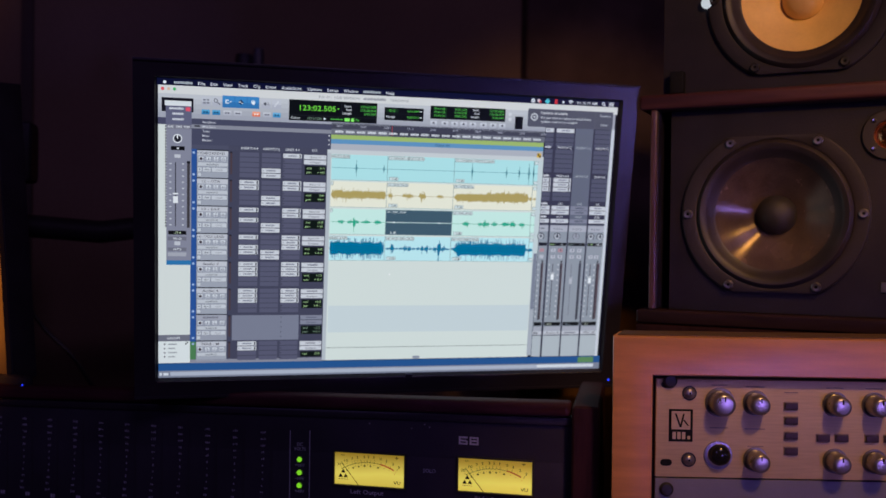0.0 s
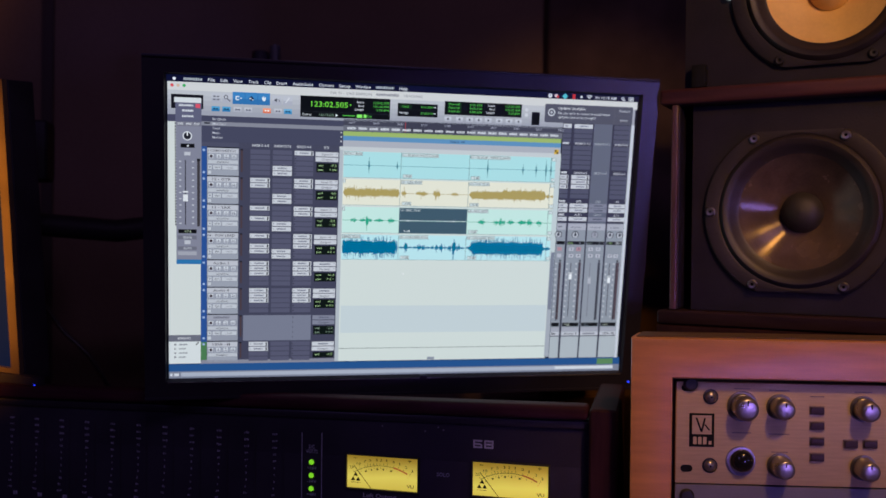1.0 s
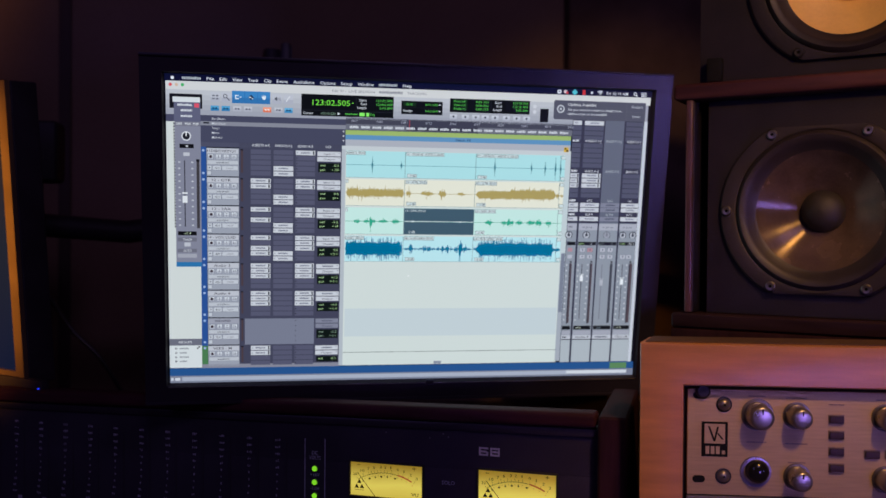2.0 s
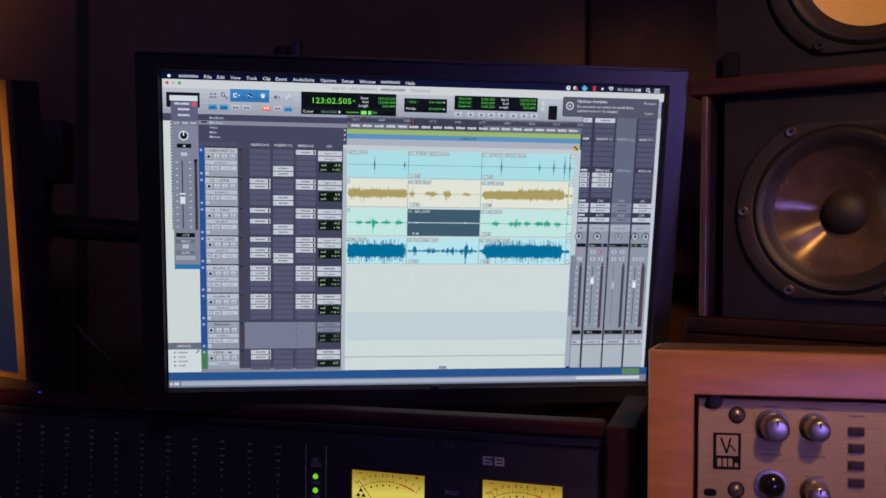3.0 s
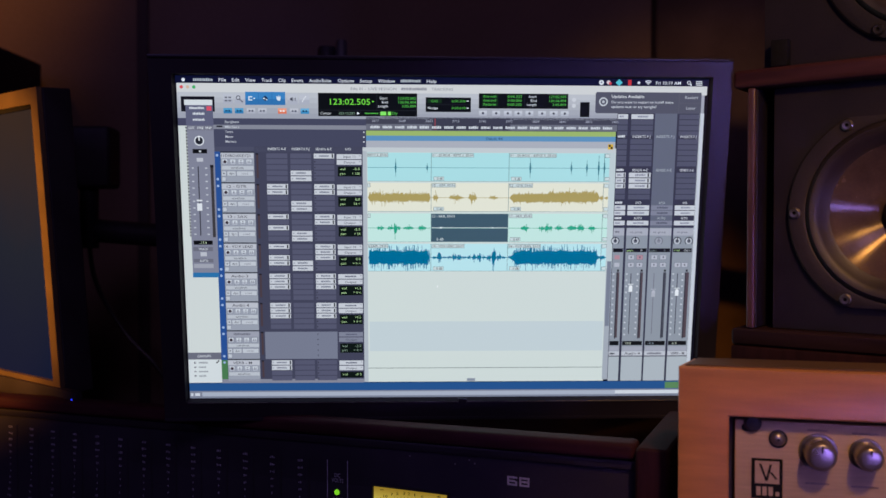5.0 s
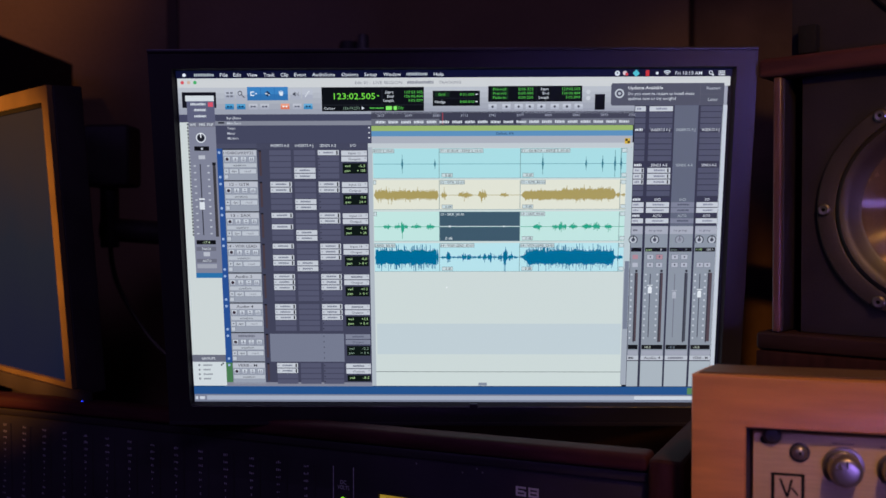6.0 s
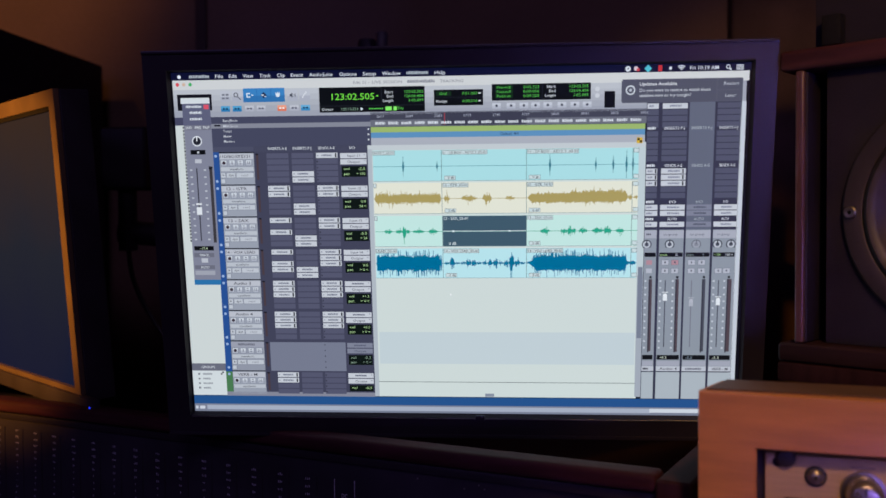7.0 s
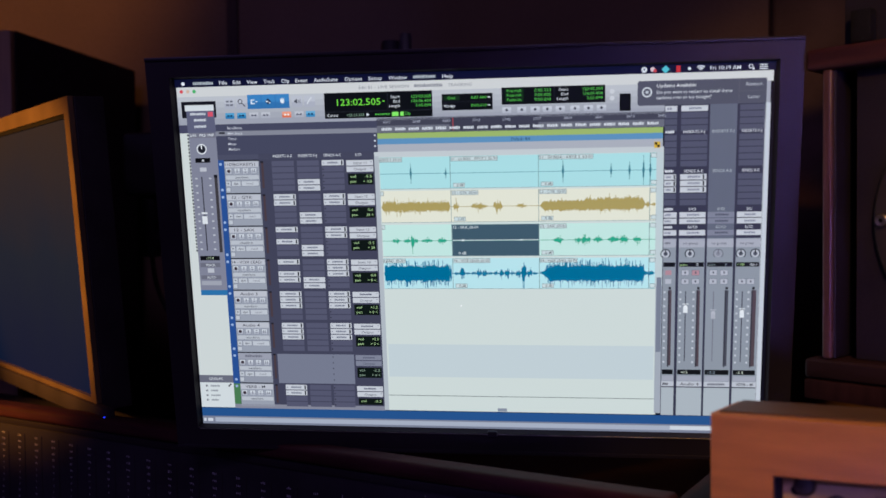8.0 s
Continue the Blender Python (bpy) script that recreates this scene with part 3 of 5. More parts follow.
def woofer(parent, u, z, cone, frame_mat, cap_mat, bright):
    """A bass driver: cast frame with six bolts, rubber surround, cone, dust cap."""
    fr = bmesh.new()
    lathe(fr, [(0.0755, 0.001), (0.0758, -0.0050), (0.0775, -0.0058), (0.0890, -0.0052), (0.0905, -0.0040), (0.0908, 0.001)], 72, (0, 0, 0))
    for v in fr.verts:
        v.co.z = max(-0.0795, min(0.0795, v.co.z))
        v.co += Vector((u, 0, z))
    frame_ob = part("driver", fr, frame_mat, parent, "bass driver in a cast frame with six bolts")
    part("surround", lathe(bmesh.new(), [(0.0757, -0.0040), (0.0745, -0.0062), (0.0715, -0.0086), (0.0680, -0.0078), (0.0645, -0.0050), (0.0600, 0.0008), (0.0573, 0.0020)], 72, (u, 0, z)), M_SURROUND, frame_ob, "black rubber surround")
    part("cone", lathe(bmesh.new(), [(0.0575, 0.0018), (0.052, 0.0072), (0.042, 0.0140), (0.030, 0.0215), (0.019, 0.0290)], 96, (u, 0, z)), cone, frame_ob)
    part("dust_cap", lathe(bmesh.new(), [(0.0, 0.0110), (0.006, 0.0117), (0.012, 0.0140), (0.017, 0.0185), (0.0205, 0.0272)], 48, (u, 0, z)), cap_mat, frame_ob, "domed dust cap")
    for k in range(6):
        a = radians(60 * k)
        x, zz = u + 0.0838 * math.cos(a), z + 0.0838 * math.sin(a)
        bolt = part("bolt", lathe(bmesh.new(), [(0.0015, -0.0086), (0.0036, -0.0088), (0.0047, -0.0078), (0.0048, -0.0050)], 20, (x, 0, zz)), M_STEEL if k in bright else M_RUBBER, frame_ob, "polished socket bolt" if k in bright else "black socket bolt")
        part("socket", lathe(bmesh.new(), [(0.0, -0.0072), (0.0016, -0.0072), (0.0016, -0.0086)], 6, (x, 0, zz)), M_INK, bolt)
    return frame_ob


z0 = 1.0875
low_spk = thing("loudspeaker", SPK @ pose(0, 0, z0), "black-fronted studio loudspeaker in a mahogany cabinet laid on its side", "loudspeaker", "studio loudspeakers")
part("cabinet", box(bmesh.new(), -0.046, 0.055, 0.0155, 0.318, 0.28, 0.2262, 0.002), M_BAFFLE, low_spk)
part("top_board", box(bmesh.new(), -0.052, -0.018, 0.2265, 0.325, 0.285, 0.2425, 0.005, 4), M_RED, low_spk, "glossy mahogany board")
# Base board darkened by colour, as it lies in shade.
part("bottom_board", box(bmesh.new(), -0.052, -0.018, 0.0, 0.325, 0.285, 0.0150, 0.004, 3), M_RED_SHADED, low_spk, "mahogany base board with its shade in the colour")
# Shade and highlight put into colour: black side face, paler edge strip.
part("side_board", box(bmesh.new(), -0.0405, -0.0105, 0.0153, -0.0320, 0.054, 0.2262, 0.001, 1), M_BAFFLE, low_spk)
part("edge_strip", box(bmesh.new(), -0.0395, -0.0160, 0.0153, -0.0325, -0.0108, 0.2262, 0.0022, 4), M_SIDE, low_spk, "rounded mahogany edge strip with its highlight in the colour")
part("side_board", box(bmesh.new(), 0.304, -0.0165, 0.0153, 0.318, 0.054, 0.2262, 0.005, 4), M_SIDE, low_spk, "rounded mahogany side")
part("baffle", pierced(bmesh.new(), -0.021, 0.0155, 0.300, 0.2260, 0.0, 0.050, 0.0829, 1.2038 - z0, 0.0752), M_BAFFLE, low_spk, "grained black front baffle")
woofer(low_spk, 0.0829, 1.2038 - z0, M_CONE, M_FRAME, M_CAP, range(6))
tw = part("tweeter", lathe(bmesh.new(), [(0.0135, 0.001), (0.0138, -0.0022), (0.0150, -0.0034), (0.0235, -0.0032), (0.0245, -0.0020), (0.0245, 0.001)], 48, (0.1880, 0, 1.2800 - z0)), M_FRAME, low_spk, "round tweeter with a copper dome")
part("dome", lathe(bmesh.new(), [(0.0, -0.0070), (0.005, -0.0062), (0.009, -0.0040), (0.0120, 0.0), (0.0136, -0.0012)], 40, (0.1880, 0, 1.2800 - z0)), surface("copper_dome", (0.75, 0.36, 0.18), 0.25, metal=1.0, vary=0.1, scale=60, bump=0.0), tw)
for k in range(4):
    a = radians(45 + 90 * k)
    part("screw", lathe(bmesh.new(), [(0.0, -0.0052), (0.0018, -0.0050), (0.0026, -0.0034)], 14, (0.1880 + 0.0192 * math.cos(a), 0, 1.2800 - z0 + 0.0192 * math.sin(a))), M_CHROME, tw)
part("name_plate", box(bmesh.new(), 0.1825, -0.0015, 1.1275 - z0, 0.225, 0.0, 1.1375 - z0, 0.0004, 1), M_STEEL, low_spk, "small pale metal name plate")

z1 = 1.3305
top_spk = thing("loudspeaker", SPK @ pose(0, 0, z1), "black studio loudspeaker with an amber cone standing on another", "loudspeaker", "studio loudspeakers")
part("cabinet", box(bmesh.new(), -0.030, 0.0503, 0.0, 0.318, 0.27, 0.225, 0.006, 3), M_BAFFLE, top_spk)
part("baffle", pierced(bmesh.new(), -0.030, 0.0, 0.318, 0.225, 0.0, 0.050, 0.1060, 1.4252 - z1, 0.0752), M_BAFFLE, top_spk)
woofer(top_spk, 0.1060, 1.4252 - z1, M_GOLDCONE, M_BAFFLE, M_GOLDCAP, ())
# Stud made to glow as a bright bolt glint; no lamp known here.
part("glowing_stud", lathe(bmesh.new(), [(0.0, -0.0100), (0.0030, -0.0094), (0.0052, -0.0076), (0.0058, -0.0050), (0.0050, -0.0010), (0.0050, 0.0)], 24, (0.0150, 0, 1.4239 - z1)), lit("d6dcdf", 0.8), top_spk, "small round stud that glows white")
solid("rubber_pad", box(bmesh.new(), -0.0205, -0.014, 0.0, -0.0060, -0.003, 0.0235, 0.002), M_INK, "small black rubber block on the mahogany board", "pad", "", SPK @ pose(0, 0, z1))

far_spk = thing("loudspeaker", pose(-0.537, 1.257, DESK, 0, 0, -1.7), "tall black loudspeaker cabinet with a tan wooden front beyond the displays", "loudspeaker", "studio loudspeakers")
part("cabinet", box(bmesh.new(), -0.30, 0.012, 0.0, 0.0, 0.376, 1.500 + Z, 0.004, 2), M_BAFFLE, far_spk)
part("front_panel", box(bmesh.new(), -0.299, 0.0, 0.002, -0.001, 0.0118, 1.498 + Z, 0.003, 2), M_TAN, far_spk, "tan wooden front")

# ---- main display ----
SW = 0.4735
SH = SW * 0.625
main = thing("computer_display", pose(-0.0448, 0.7590, 1.0318, 9), "black widescreen display showing an audio editing window", "monitor")
b, bt, bb = 0.0215, 0.0180, 0.0200
fr = bmesh.new()
br, e = 0.0190, 0.0018
for x0, z0_, x1, z1_ in ((-b, -bb, SW + br, -e), (-b, SH + e, SW + br, SH + bt), (-b, -e, -e, SH + e), (SW + e, -e, SW + br, SH + e)):
    box(fr, x0, -0.006, z0_, x1, 0.018, z1_)
bmesh.ops.remove_doubles(fr, verts=fr.verts[:], dist=1e-5)
part("bezel", fr, M_BEZEL, main, "satin black bezel")
for x0, z0_, x1, z1_ in ((-b, -bb, SW + br, -bb + 0.003), (-b, SH + bt - 0.003, SW + br, SH + bt)):
    part("bezel_edge", box(bmesh.new(), x0, -0.0075, z0_, x1, -0.0062, z1_, 0.0006, 2), M_BEZEL, main)
part("back_shell", box(bmesh.new(), -b + 0.004, 0.0182, -bb + 0.004, SW + br - 0.004, 0.045, SH + bt - 0.004, 0.008, 3), M_BEZEL, main)
lip = bmesh.new()
outer = [lip.verts.new(v) for v in ((-e, -0.0060, -e), (SW + e, -0.0060, -e), (SW + e, -0.0060, SH + e), (-e, -0.0060, SH + e))]
inner = [lip.verts.new(v) for v in ((0, 0.0004, 0), (SW, 0.0004, 0), (SW, 0.0004, SH), (0, 0.0004, SH))]
for k in range(4):
    lip.faces.new((outer[k], outer[(k + 1) % 4], inner[(k + 1) % 4], inner[k]))
part("screen_lip", lip, M_SHELL, main, "slanted black lip round the picture")
# Pale strip paints the screen's light on the lower bezel edge.
part("lip_glint", box(bmesh.new(), 0.0, -0.0068, -0.0030, SW, -0.0061, -0.0021, 0.0002, 1), M_STEEL, main, "thin pale strip standing for the picture's light on the lip")
nub = bmesh.new()
box(nub, 0.530 * SW, -0.0090, -0.0040, 0.547 * SW, -0.0062, 0.0012, 0.0012, 2)
part("sensor_nub", nub, M_BEZEL, main, "small black sensor nub")
part("power_light", lathe(bmesh.new(), [(0.0, -0.0010), (0.0010, -0.0008), (0.0013, 0.0)], 12, (SW + 0.0100, -0.0062, -0.0115)), lit("2f44ff", 1.3), main, "tiny blue lamp")
screen = part("screen", quads(bmesh.new(), [(0, 0, SW, SH)], 0.0), lit("0a0c18", 0.9), main, "lit screen with tracks, waveforms and faders")
U = SW / 1000


class Painter:
    """Gathers flat lit shapes in screen units (thousandths of the width, downwards), one mesh for each name, colour and layer."""

    SINGLE = {"empty_slot", "filled_slot", "mixer_slot", "tool_button", "transport_button", "track_header", "track_field", "track_button", "mixer_button", "clip", "clip_name", "level_readout",
              "counter", "mixer_strip", "mixer_readout", "mixer_meter", "mixer_handle", "mixer_slot_line", "side_fader", "side_slot", "side_button", "side_handle", "track_strip",
              "ruler_panel", "time_ruler", "marker_ruler", "window_foot", "arrange_area", "notice", "group_list", "scroll_strip", "scroll_thumb", "slot_panel", "track_meter"}

    def __init__(self):
        self.made, self.count = {}, 0

    def mesh(self, name, colour, layer):
        return self.made.setdefault((name, colour, layer), bmesh.new())

    def rect(self, name, colour, layer, *rects):
        for x0, y0, x1, y1 in rects:
            one = name in self.SINGLE
            self.count += one
            key = (name, colour, layer, self.count) if one else (name, colour, layer)
            quads(self.made.setdefault(key, bmesh.new()), [(x0 * U, SH - y1 * U, x1 * U, SH - y0 * U)], -0.0002 * layer)

    def disc(self, name, colour, layer, x, y, r, n=16, a0=0, a1=360, hole=0.0):
        bm, d = self.mesh(name, colour, layer), -0.0002 * layer
        for k in range(n):
            p, q = (radians(a0 + (a1 - a0) * (k + i) / n) for i in (0, 1))
            bm.faces.new([bm.verts.new(((x + rr * math.cos(w)) * U, d, SH - (y - rr * math.sin(w)) * U)) for rr, w in ((hole, p), (r, p), (r, q), (hole + 1e-3, q))])

    def text(self, name, colour, layer, words, x0, x1, yc, cap):
        letters(words, x0 * U, x1 * U, SH - yc * U, cap * U, -0.0002 * layer, self.mesh(name, colour, layer), 0.004)

    def bars(self, name, colour, layer, x0, x1, yc, h, step=3.2):
        """Writing too small to read."""
        x = x0
        while x < x1 - 0.5:
            w = min(step * rnd.uniform(0.55, 1.15), x1 - x)
            up = rnd.uniform(0.38, 0.62)
            self.rect(name, colour, layer, (x, yc - h * up, x + w * 0.76, yc + h * 0.46))
            x += w

    def done(self, parent):
        for (name, colour, *rest), bm in self.made.items():
            ob = new(name, finish(name, bm, lit(colour, GLOW), smooth=False))
            ob.parent = parent
            if len(rest) == 1:
                tagged(ob, kind="stuff")


GLOW = 0.905
rnd = random.Random(11)
P = Painter()
WHITE, PALE, MIDGREY, SLATE, DARK, GREEN = "d6dde0", "b4b6c0", "8f919e", "5a5a6a", "454554", "5bbf4e"

# menu bar
P.rect("menu_bar", "0d1130", 1, (0, 0, 1000, 13.5))
P.disc("menu_icon", "e8ecf2", 2, 15, 7.6, 3.2)
P.bars("menu_caption", "b4bcc2", 2, 33, 70, 7.6, 5.0, 3.6)
for words, x0, x1 in (("File", 80, 94), ("Edit", 104.5, 118.5), ("View", 129, 148), ("Track", 159, 179), ("Clip", 190, 204), ("Event", 214.5, 236), ("AudioSuite", 247, 288), ("Options", 300, 330), ("Setup", 341, 364), ("Window", 375, 407), ("Help", 466, 484), ("Fri 10:19 AM", 898.5, 946)):
    P.text("menu_caption", "e8ecf2", 2, words, x0, x1, 7.4, 6.2)
P.bars("menu_caption", "b4bcc2", 2, 417, 455, 7.4, 5.0, 3.6)
P.disc("menu_icon", "dfe4ea", 2, 795, 7.4, 4.6), P.disc("menu_icon", "2a2f4c", 3, 795, 7.0, 2.2, 3, 90, 450)
P.disc("menu_icon", "dcc8cc", 2, 808.4, 7.0, 3.8), P.disc("menu_icon", "d0454f", 3, 811.8, 9.0, 2.8)
P.rect("menu_icon", "c8343c", 2, (845.5, 2, 852, 12.5))
P.disc("menu_icon", "58c2d2", 2, 828.6, 7.4, 6.5, 4)
P.disc("menu_icon", "dfe4ea", 2, 866, 7.4, 2.6)
for r in (3, 6, 9):
    P.disc("menu_icon", "e8ecf2", 2, 884, 11.5, r, 8, 45, 135, r - 1.7)
P.disc("menu_icon", "e8ecf2", 2, 961.5, 6.6, 3.6, 14, 0, 360, 2.3)
P.rect("menu_icon", "e8ecf2", 2, (964, 9, 967, 12), (975, 3.6, 987, 5.2), (975, 6.8, 987, 8.4), (975, 10.0, 987, 11.6))

# window title and tool bar
P.rect("title_bar", "d8d9d8", 1, (2, 13.5, 997, 30))
for k, shade in enumerate(("c3c6cc", "bcbfc6", "b4b7bf", "acafb9", "a5a8b4")):
    P.rect("tool_bar", shade, 1, (2, 30 + 9.6 * k, 828, 39.6 + 9.6 * k))
P.rect("tool_bar", "a9abb8", 1, (828, 30, 993, 64))
P.disc("window_button", "e0525c", 2, 11, 20.8, 3.2)
P.disc("window_button", "d9b9a2", 2, 22.5, 20.8, 3.0)
P.disc("window_button", "49b56a", 2, 34, 20.8, 3.2)
P.text("title_caption", "8d8f98", 2, "Edit: 01 -", 324, 352, 22, 5)
P.text("title_caption", "8d8f98", 2, "LIVE SESSION", 357, 409, 22, 5)
P.bars("title_caption", "8d8f98", 2, 418, 466, 22, 5)
P.text("title_caption", "8d8f98", 2, "TRACKING", 475, 515, 22, 5)
P.rect("overview_strip", "15161e", 2, (9, 38, 71, 66))
P.rect("overview_strip", "dde2e4", 3, (15, 44, 67, 54))
P.rect("tool_selector", "3f86c4", 2, (128, 29, 202, 53))
P.rect("tool_selector", "2f6fb0", 3, (152, 30, 153, 52), (177, 30, 178, 52))
P.rect("tool_selector", "3576b2", 3, (128, 42, 152, 53), (153, 42, 177, 53), (178, 42, 202, 53))
P.rect("tool_icon", "e4edf5", 4, (134, 37, 141, 39), (134, 43, 141, 45), (134, 39, 136, 43), (143, 40, 146, 42))
P.disc("tool_icon", "1d2f52", 4, 165, 41, 5.4, 4), P.rect("tool_icon", "e4edf5", 5, (161, 40, 165, 42), (166, 42.5, 169, 44))
P.disc("tool_icon", "e4edf5", 4, 190, 41.5, 3.8, 6), P.rect("tool_icon", "e4edf5", 4, (186, 36.5, 187.4, 41), (189, 35.5, 190.4, 41), (192, 36.5, 193.4, 41))
for x0, x1 in ((87, 105), (108, 127), (206, 225), (228, 247)):
    P.rect("tool_button", "c3c6d0", 2, (x0, 33, x1, 43)), P.rect("tool_button", "b3b6c3", 2, (x0, 43, x1, 52))
P.rect("tool_icon", "70737f", 3, (90, 38, 95, 41), (97, 38, 102, 41), (90, 44, 95, 47), (97, 44, 102, 47))
P.disc("tool_icon", "3a3d49", 3, 115, 40, 4.2, 16, 0, 360, 2.8), P.rect("tool_icon", "3a3d49", 3, (118, 43, 120, 45), (120, 45, 122, 47), (121.5, 46.5, 123.5, 48.5))
P.rect("tool_icon", "4a4d59", 3, (211, 40, 214, 44), (214, 38.5, 216, 45.5), (218, 40, 219, 44), (220.5, 39, 221.5, 45))
P.rect("tool_icon", "e6e8ec", 3, (239, 36, 241, 38.5), (237, 38.5, 239, 41), (235, 41, 237, 44), (233, 44, 235, 47))
for x0, top_c, low_c in ((87, "55a3d0", "2f7fb4"), (108, "55a3d0", "2f7fb4"), (130, "c6c8d0", "b4b6c2"), (151, "c6c8d0", "b4b6c2"), (188, "f6a184", "e67a5a"), (210, "c6c8d0", "b4b6c2"), (230, "6fb2da", "3f8fc2")):
    P.rect("tool_button", top_c, 2, (x0, 59, x0 + 16, 64)), P.rect("tool_button", low_c, 2, (x0, 64, x0 + 16, 69))
    dark = "55586a" if top_c == "c6c8d0" else "fff4ee" if x0 == 188 else "173a5c"
    P.rect("tool_icon", dark, 3, (x0 + 3.5, 62.5, x0 + 6.5, 65.5), (x0 + 6.5, 63.5, x0 + 9.5, 64.5), (x0 + 9.5, 62.5, x0 + 12.5, 65.5))

# counters
P.rect("counter", "0b0f12", 2, (263, 30, 448, 73), (464, 37, 549, 64), (564, 29, 733, 57), (756, 44, 774, 72))
P.rect("counter", "2b2e36", 3, (263, 61.5, 448, 62.3), (372, 32, 372.8, 60), (467, 50, 546, 50.6), (650, 32, 650.6, 55))
P.text("counter_figure", "7fe84a", 3, "123:02.505", 285, 360, 46, 11)
P.rect("counter_figure", "7fe84a", 3, (363.5, 44.5, 367, 46.5))
for k, word in enumerate(("Start", "End", "Length")):
    P.text("counter_caption", "e2e6ea", 3, word, 378 + 4 * (k == 1) - 3 * (k == 2), 393, 39 + 7.4 * k, 4.8)
    P.text("counter_caption", "e2e6ea", 3, word, 658 + 4 * (k == 1) - 3 * (k == 2), 673, 34.5 + 7.4 * k, 4.6)
    figure = ("123:02.505", "126:06.404", "3:05.899")[k]
    P.text("counter_figure", GREEN, 3, figure, 446 - 3.3 * len(figure), 446, 39 + 7.4 * k, 4.8)
    P.text("counter_figure", GREEN, 3, ("0:05.323", "0:00.000", "0:00.250")[k], 618, 645, 34.5 + 7.4 * k, 4.8)
    P.text("counter_figure", GREEN, 3, figure, 729 - 3.2 * len(figure), 729, 34.5 + 7.4 * k, 4.8)
    P.rect("counter", "17361b", 3, (570, 31.5 + 7.4 * k, 600, 37.8 + 7.4 * k))
    P.text("counter_figure", GREEN, 4, ("Pre-roll", "Post-roll", "Fade-in")[k], 573, 596, 34.5 + 7.4 * k, 4.4)
P.text("counter_caption", "e2e6ea", 3, "Cursor", 267, 287, 67.5, 4.6)
P.text("counter_figure", "8aa890", 3, "123:13.233", 302, 331, 67.5, 4.4)
P.disc("counter_caption", "e2e6ea", 3, 337, 67.5, 3.4, 3)
P.bars("counter_figure", GREEN, 3, 350, 376, 67.5, 2.4, 3.6)
P.rect("counter_figure", "8cf06a", 3, (379, 64, 390, 71), (393, 64, 399, 71))
P.text("counter_figure", GREEN, 3, "Dly", 401, 411, 67, 5)
P.rect("counter", "17321c", 3, (468, 40, 494, 47.5))
P.text("counter_figure", GREEN, 4, "Grid", 474, 486, 43.6, 4.6)
P.text("counter_caption", "e2e6ea", 3, "Nudge", 468, 487, 56.5, 4.6)
P.text("counter_figure", GREEN, 3, "0:01.000", 513, 539, 43.6, 4.6)
P.text("counter_figure", GREEN, 3, "0:00.010", 513, 539, 56.5, 4.6)
P.rect("counter_caption", "e2e6ea", 3, (541, 42.5, 545, 44.5), (541, 55.5, 545, 57.5))
for x in (572, 597, 619, 639, 660, 684, 706, 727):
    P.rect("transport_button", "cbced6", 2, (x - 7.5, 61, x + 7.5, 66)), P.rect("transport_button", "bcbfca", 2, (x - 7.5, 66, x + 7.5, 70.5))
    P.disc("transport_icon", "454858", 3, x, 65.8, 2.4, 6)
P.disc("transport_button", "d3d5da", 2, 744, 40, 4), P.disc("transport_button", "d3d5da", 2, 744, 51, 4)

# rulers
P.rect("ruler_panel", "484a60", 1, (67, 78, 352, 131))
P.rect("ruler_panel", "4f5166", 1, (67, 131, 345, 140))
P.rect("ruler_panel", "8b8d99", 2, (67, 90, 352, 98))
P.rect("ruler_panel", "494a63", 1, (2, 78, 67, 92))
for k, word in enumerate(("", "", "Tempo", "Meter", "Markers")):
    y = (84.5, 93.8, 102.8, 112, 121)[k]
    if word:
        P.text("ruler_caption", "d4d7de", 3, word, 89, 101 + 2.6 * (len(word) - 4), y, 4.4)
    else:
        P.text("ruler_caption", "d4d7de", 3, ("Bars|Beats", "Min:Secs")[k], 89, 115, y, 4.4)
    if k > 1:
        P.rect("ruler_caption", "e4e7ec", 3, (346.5, y - 1.5, 349, y + 1.0))
P.rect("ruler_caption", "20222c", 3, (73, 91.5, 84, 94.5))
P.rect("time_ruler", "454655", 1, (352, 74, 828, 87))
P.rect("time_ruler", "6f717e", 1, (352, 87, 828, 99))
P.rect("time_ruler", "3f4050", 2, (476, 76, 624, 98))
P.rect("time_ruler", "a9444c", 3, (481, 76, 482.5, 97))
for k in range(10):
    P.text("ruler_figure", "aeb2c0", 3, str(3617 + 32 * k), 363 + 50.5 * k, 376 + 50.5 * k, 81, 4.4)
for k in range(20):
    P.bars("ruler_figure", "dfe3e8", 3, 360 + 23.2 * k, 378 + 23.2 * k, 93, 4.6, 3.2)
P.rect("marker_ruler", "a3bd6e", 1, (352, 99.5, 826, 108.8))
P.rect("marker_ruler", "6396c0", 1, (352, 108.8, 826, 118.4))
P.rect("marker_ruler", "b3b6bf", 1, (352, 118.4, 826, 131))
P.rect("marker_ruler", "ccd2d4", 1, (345, 131, 828, 140))
P.text("marker_caption", "27405e", 3, "Default: 4/4", 579, 610, 113.6, 5)
P.rect("zoom_mark", "2a2310", 3, (813, 124, 817, 128), (817, 128, 821, 132))
P.rect("zoom_mark", "e0b840", 2, (812, 123, 822, 133))

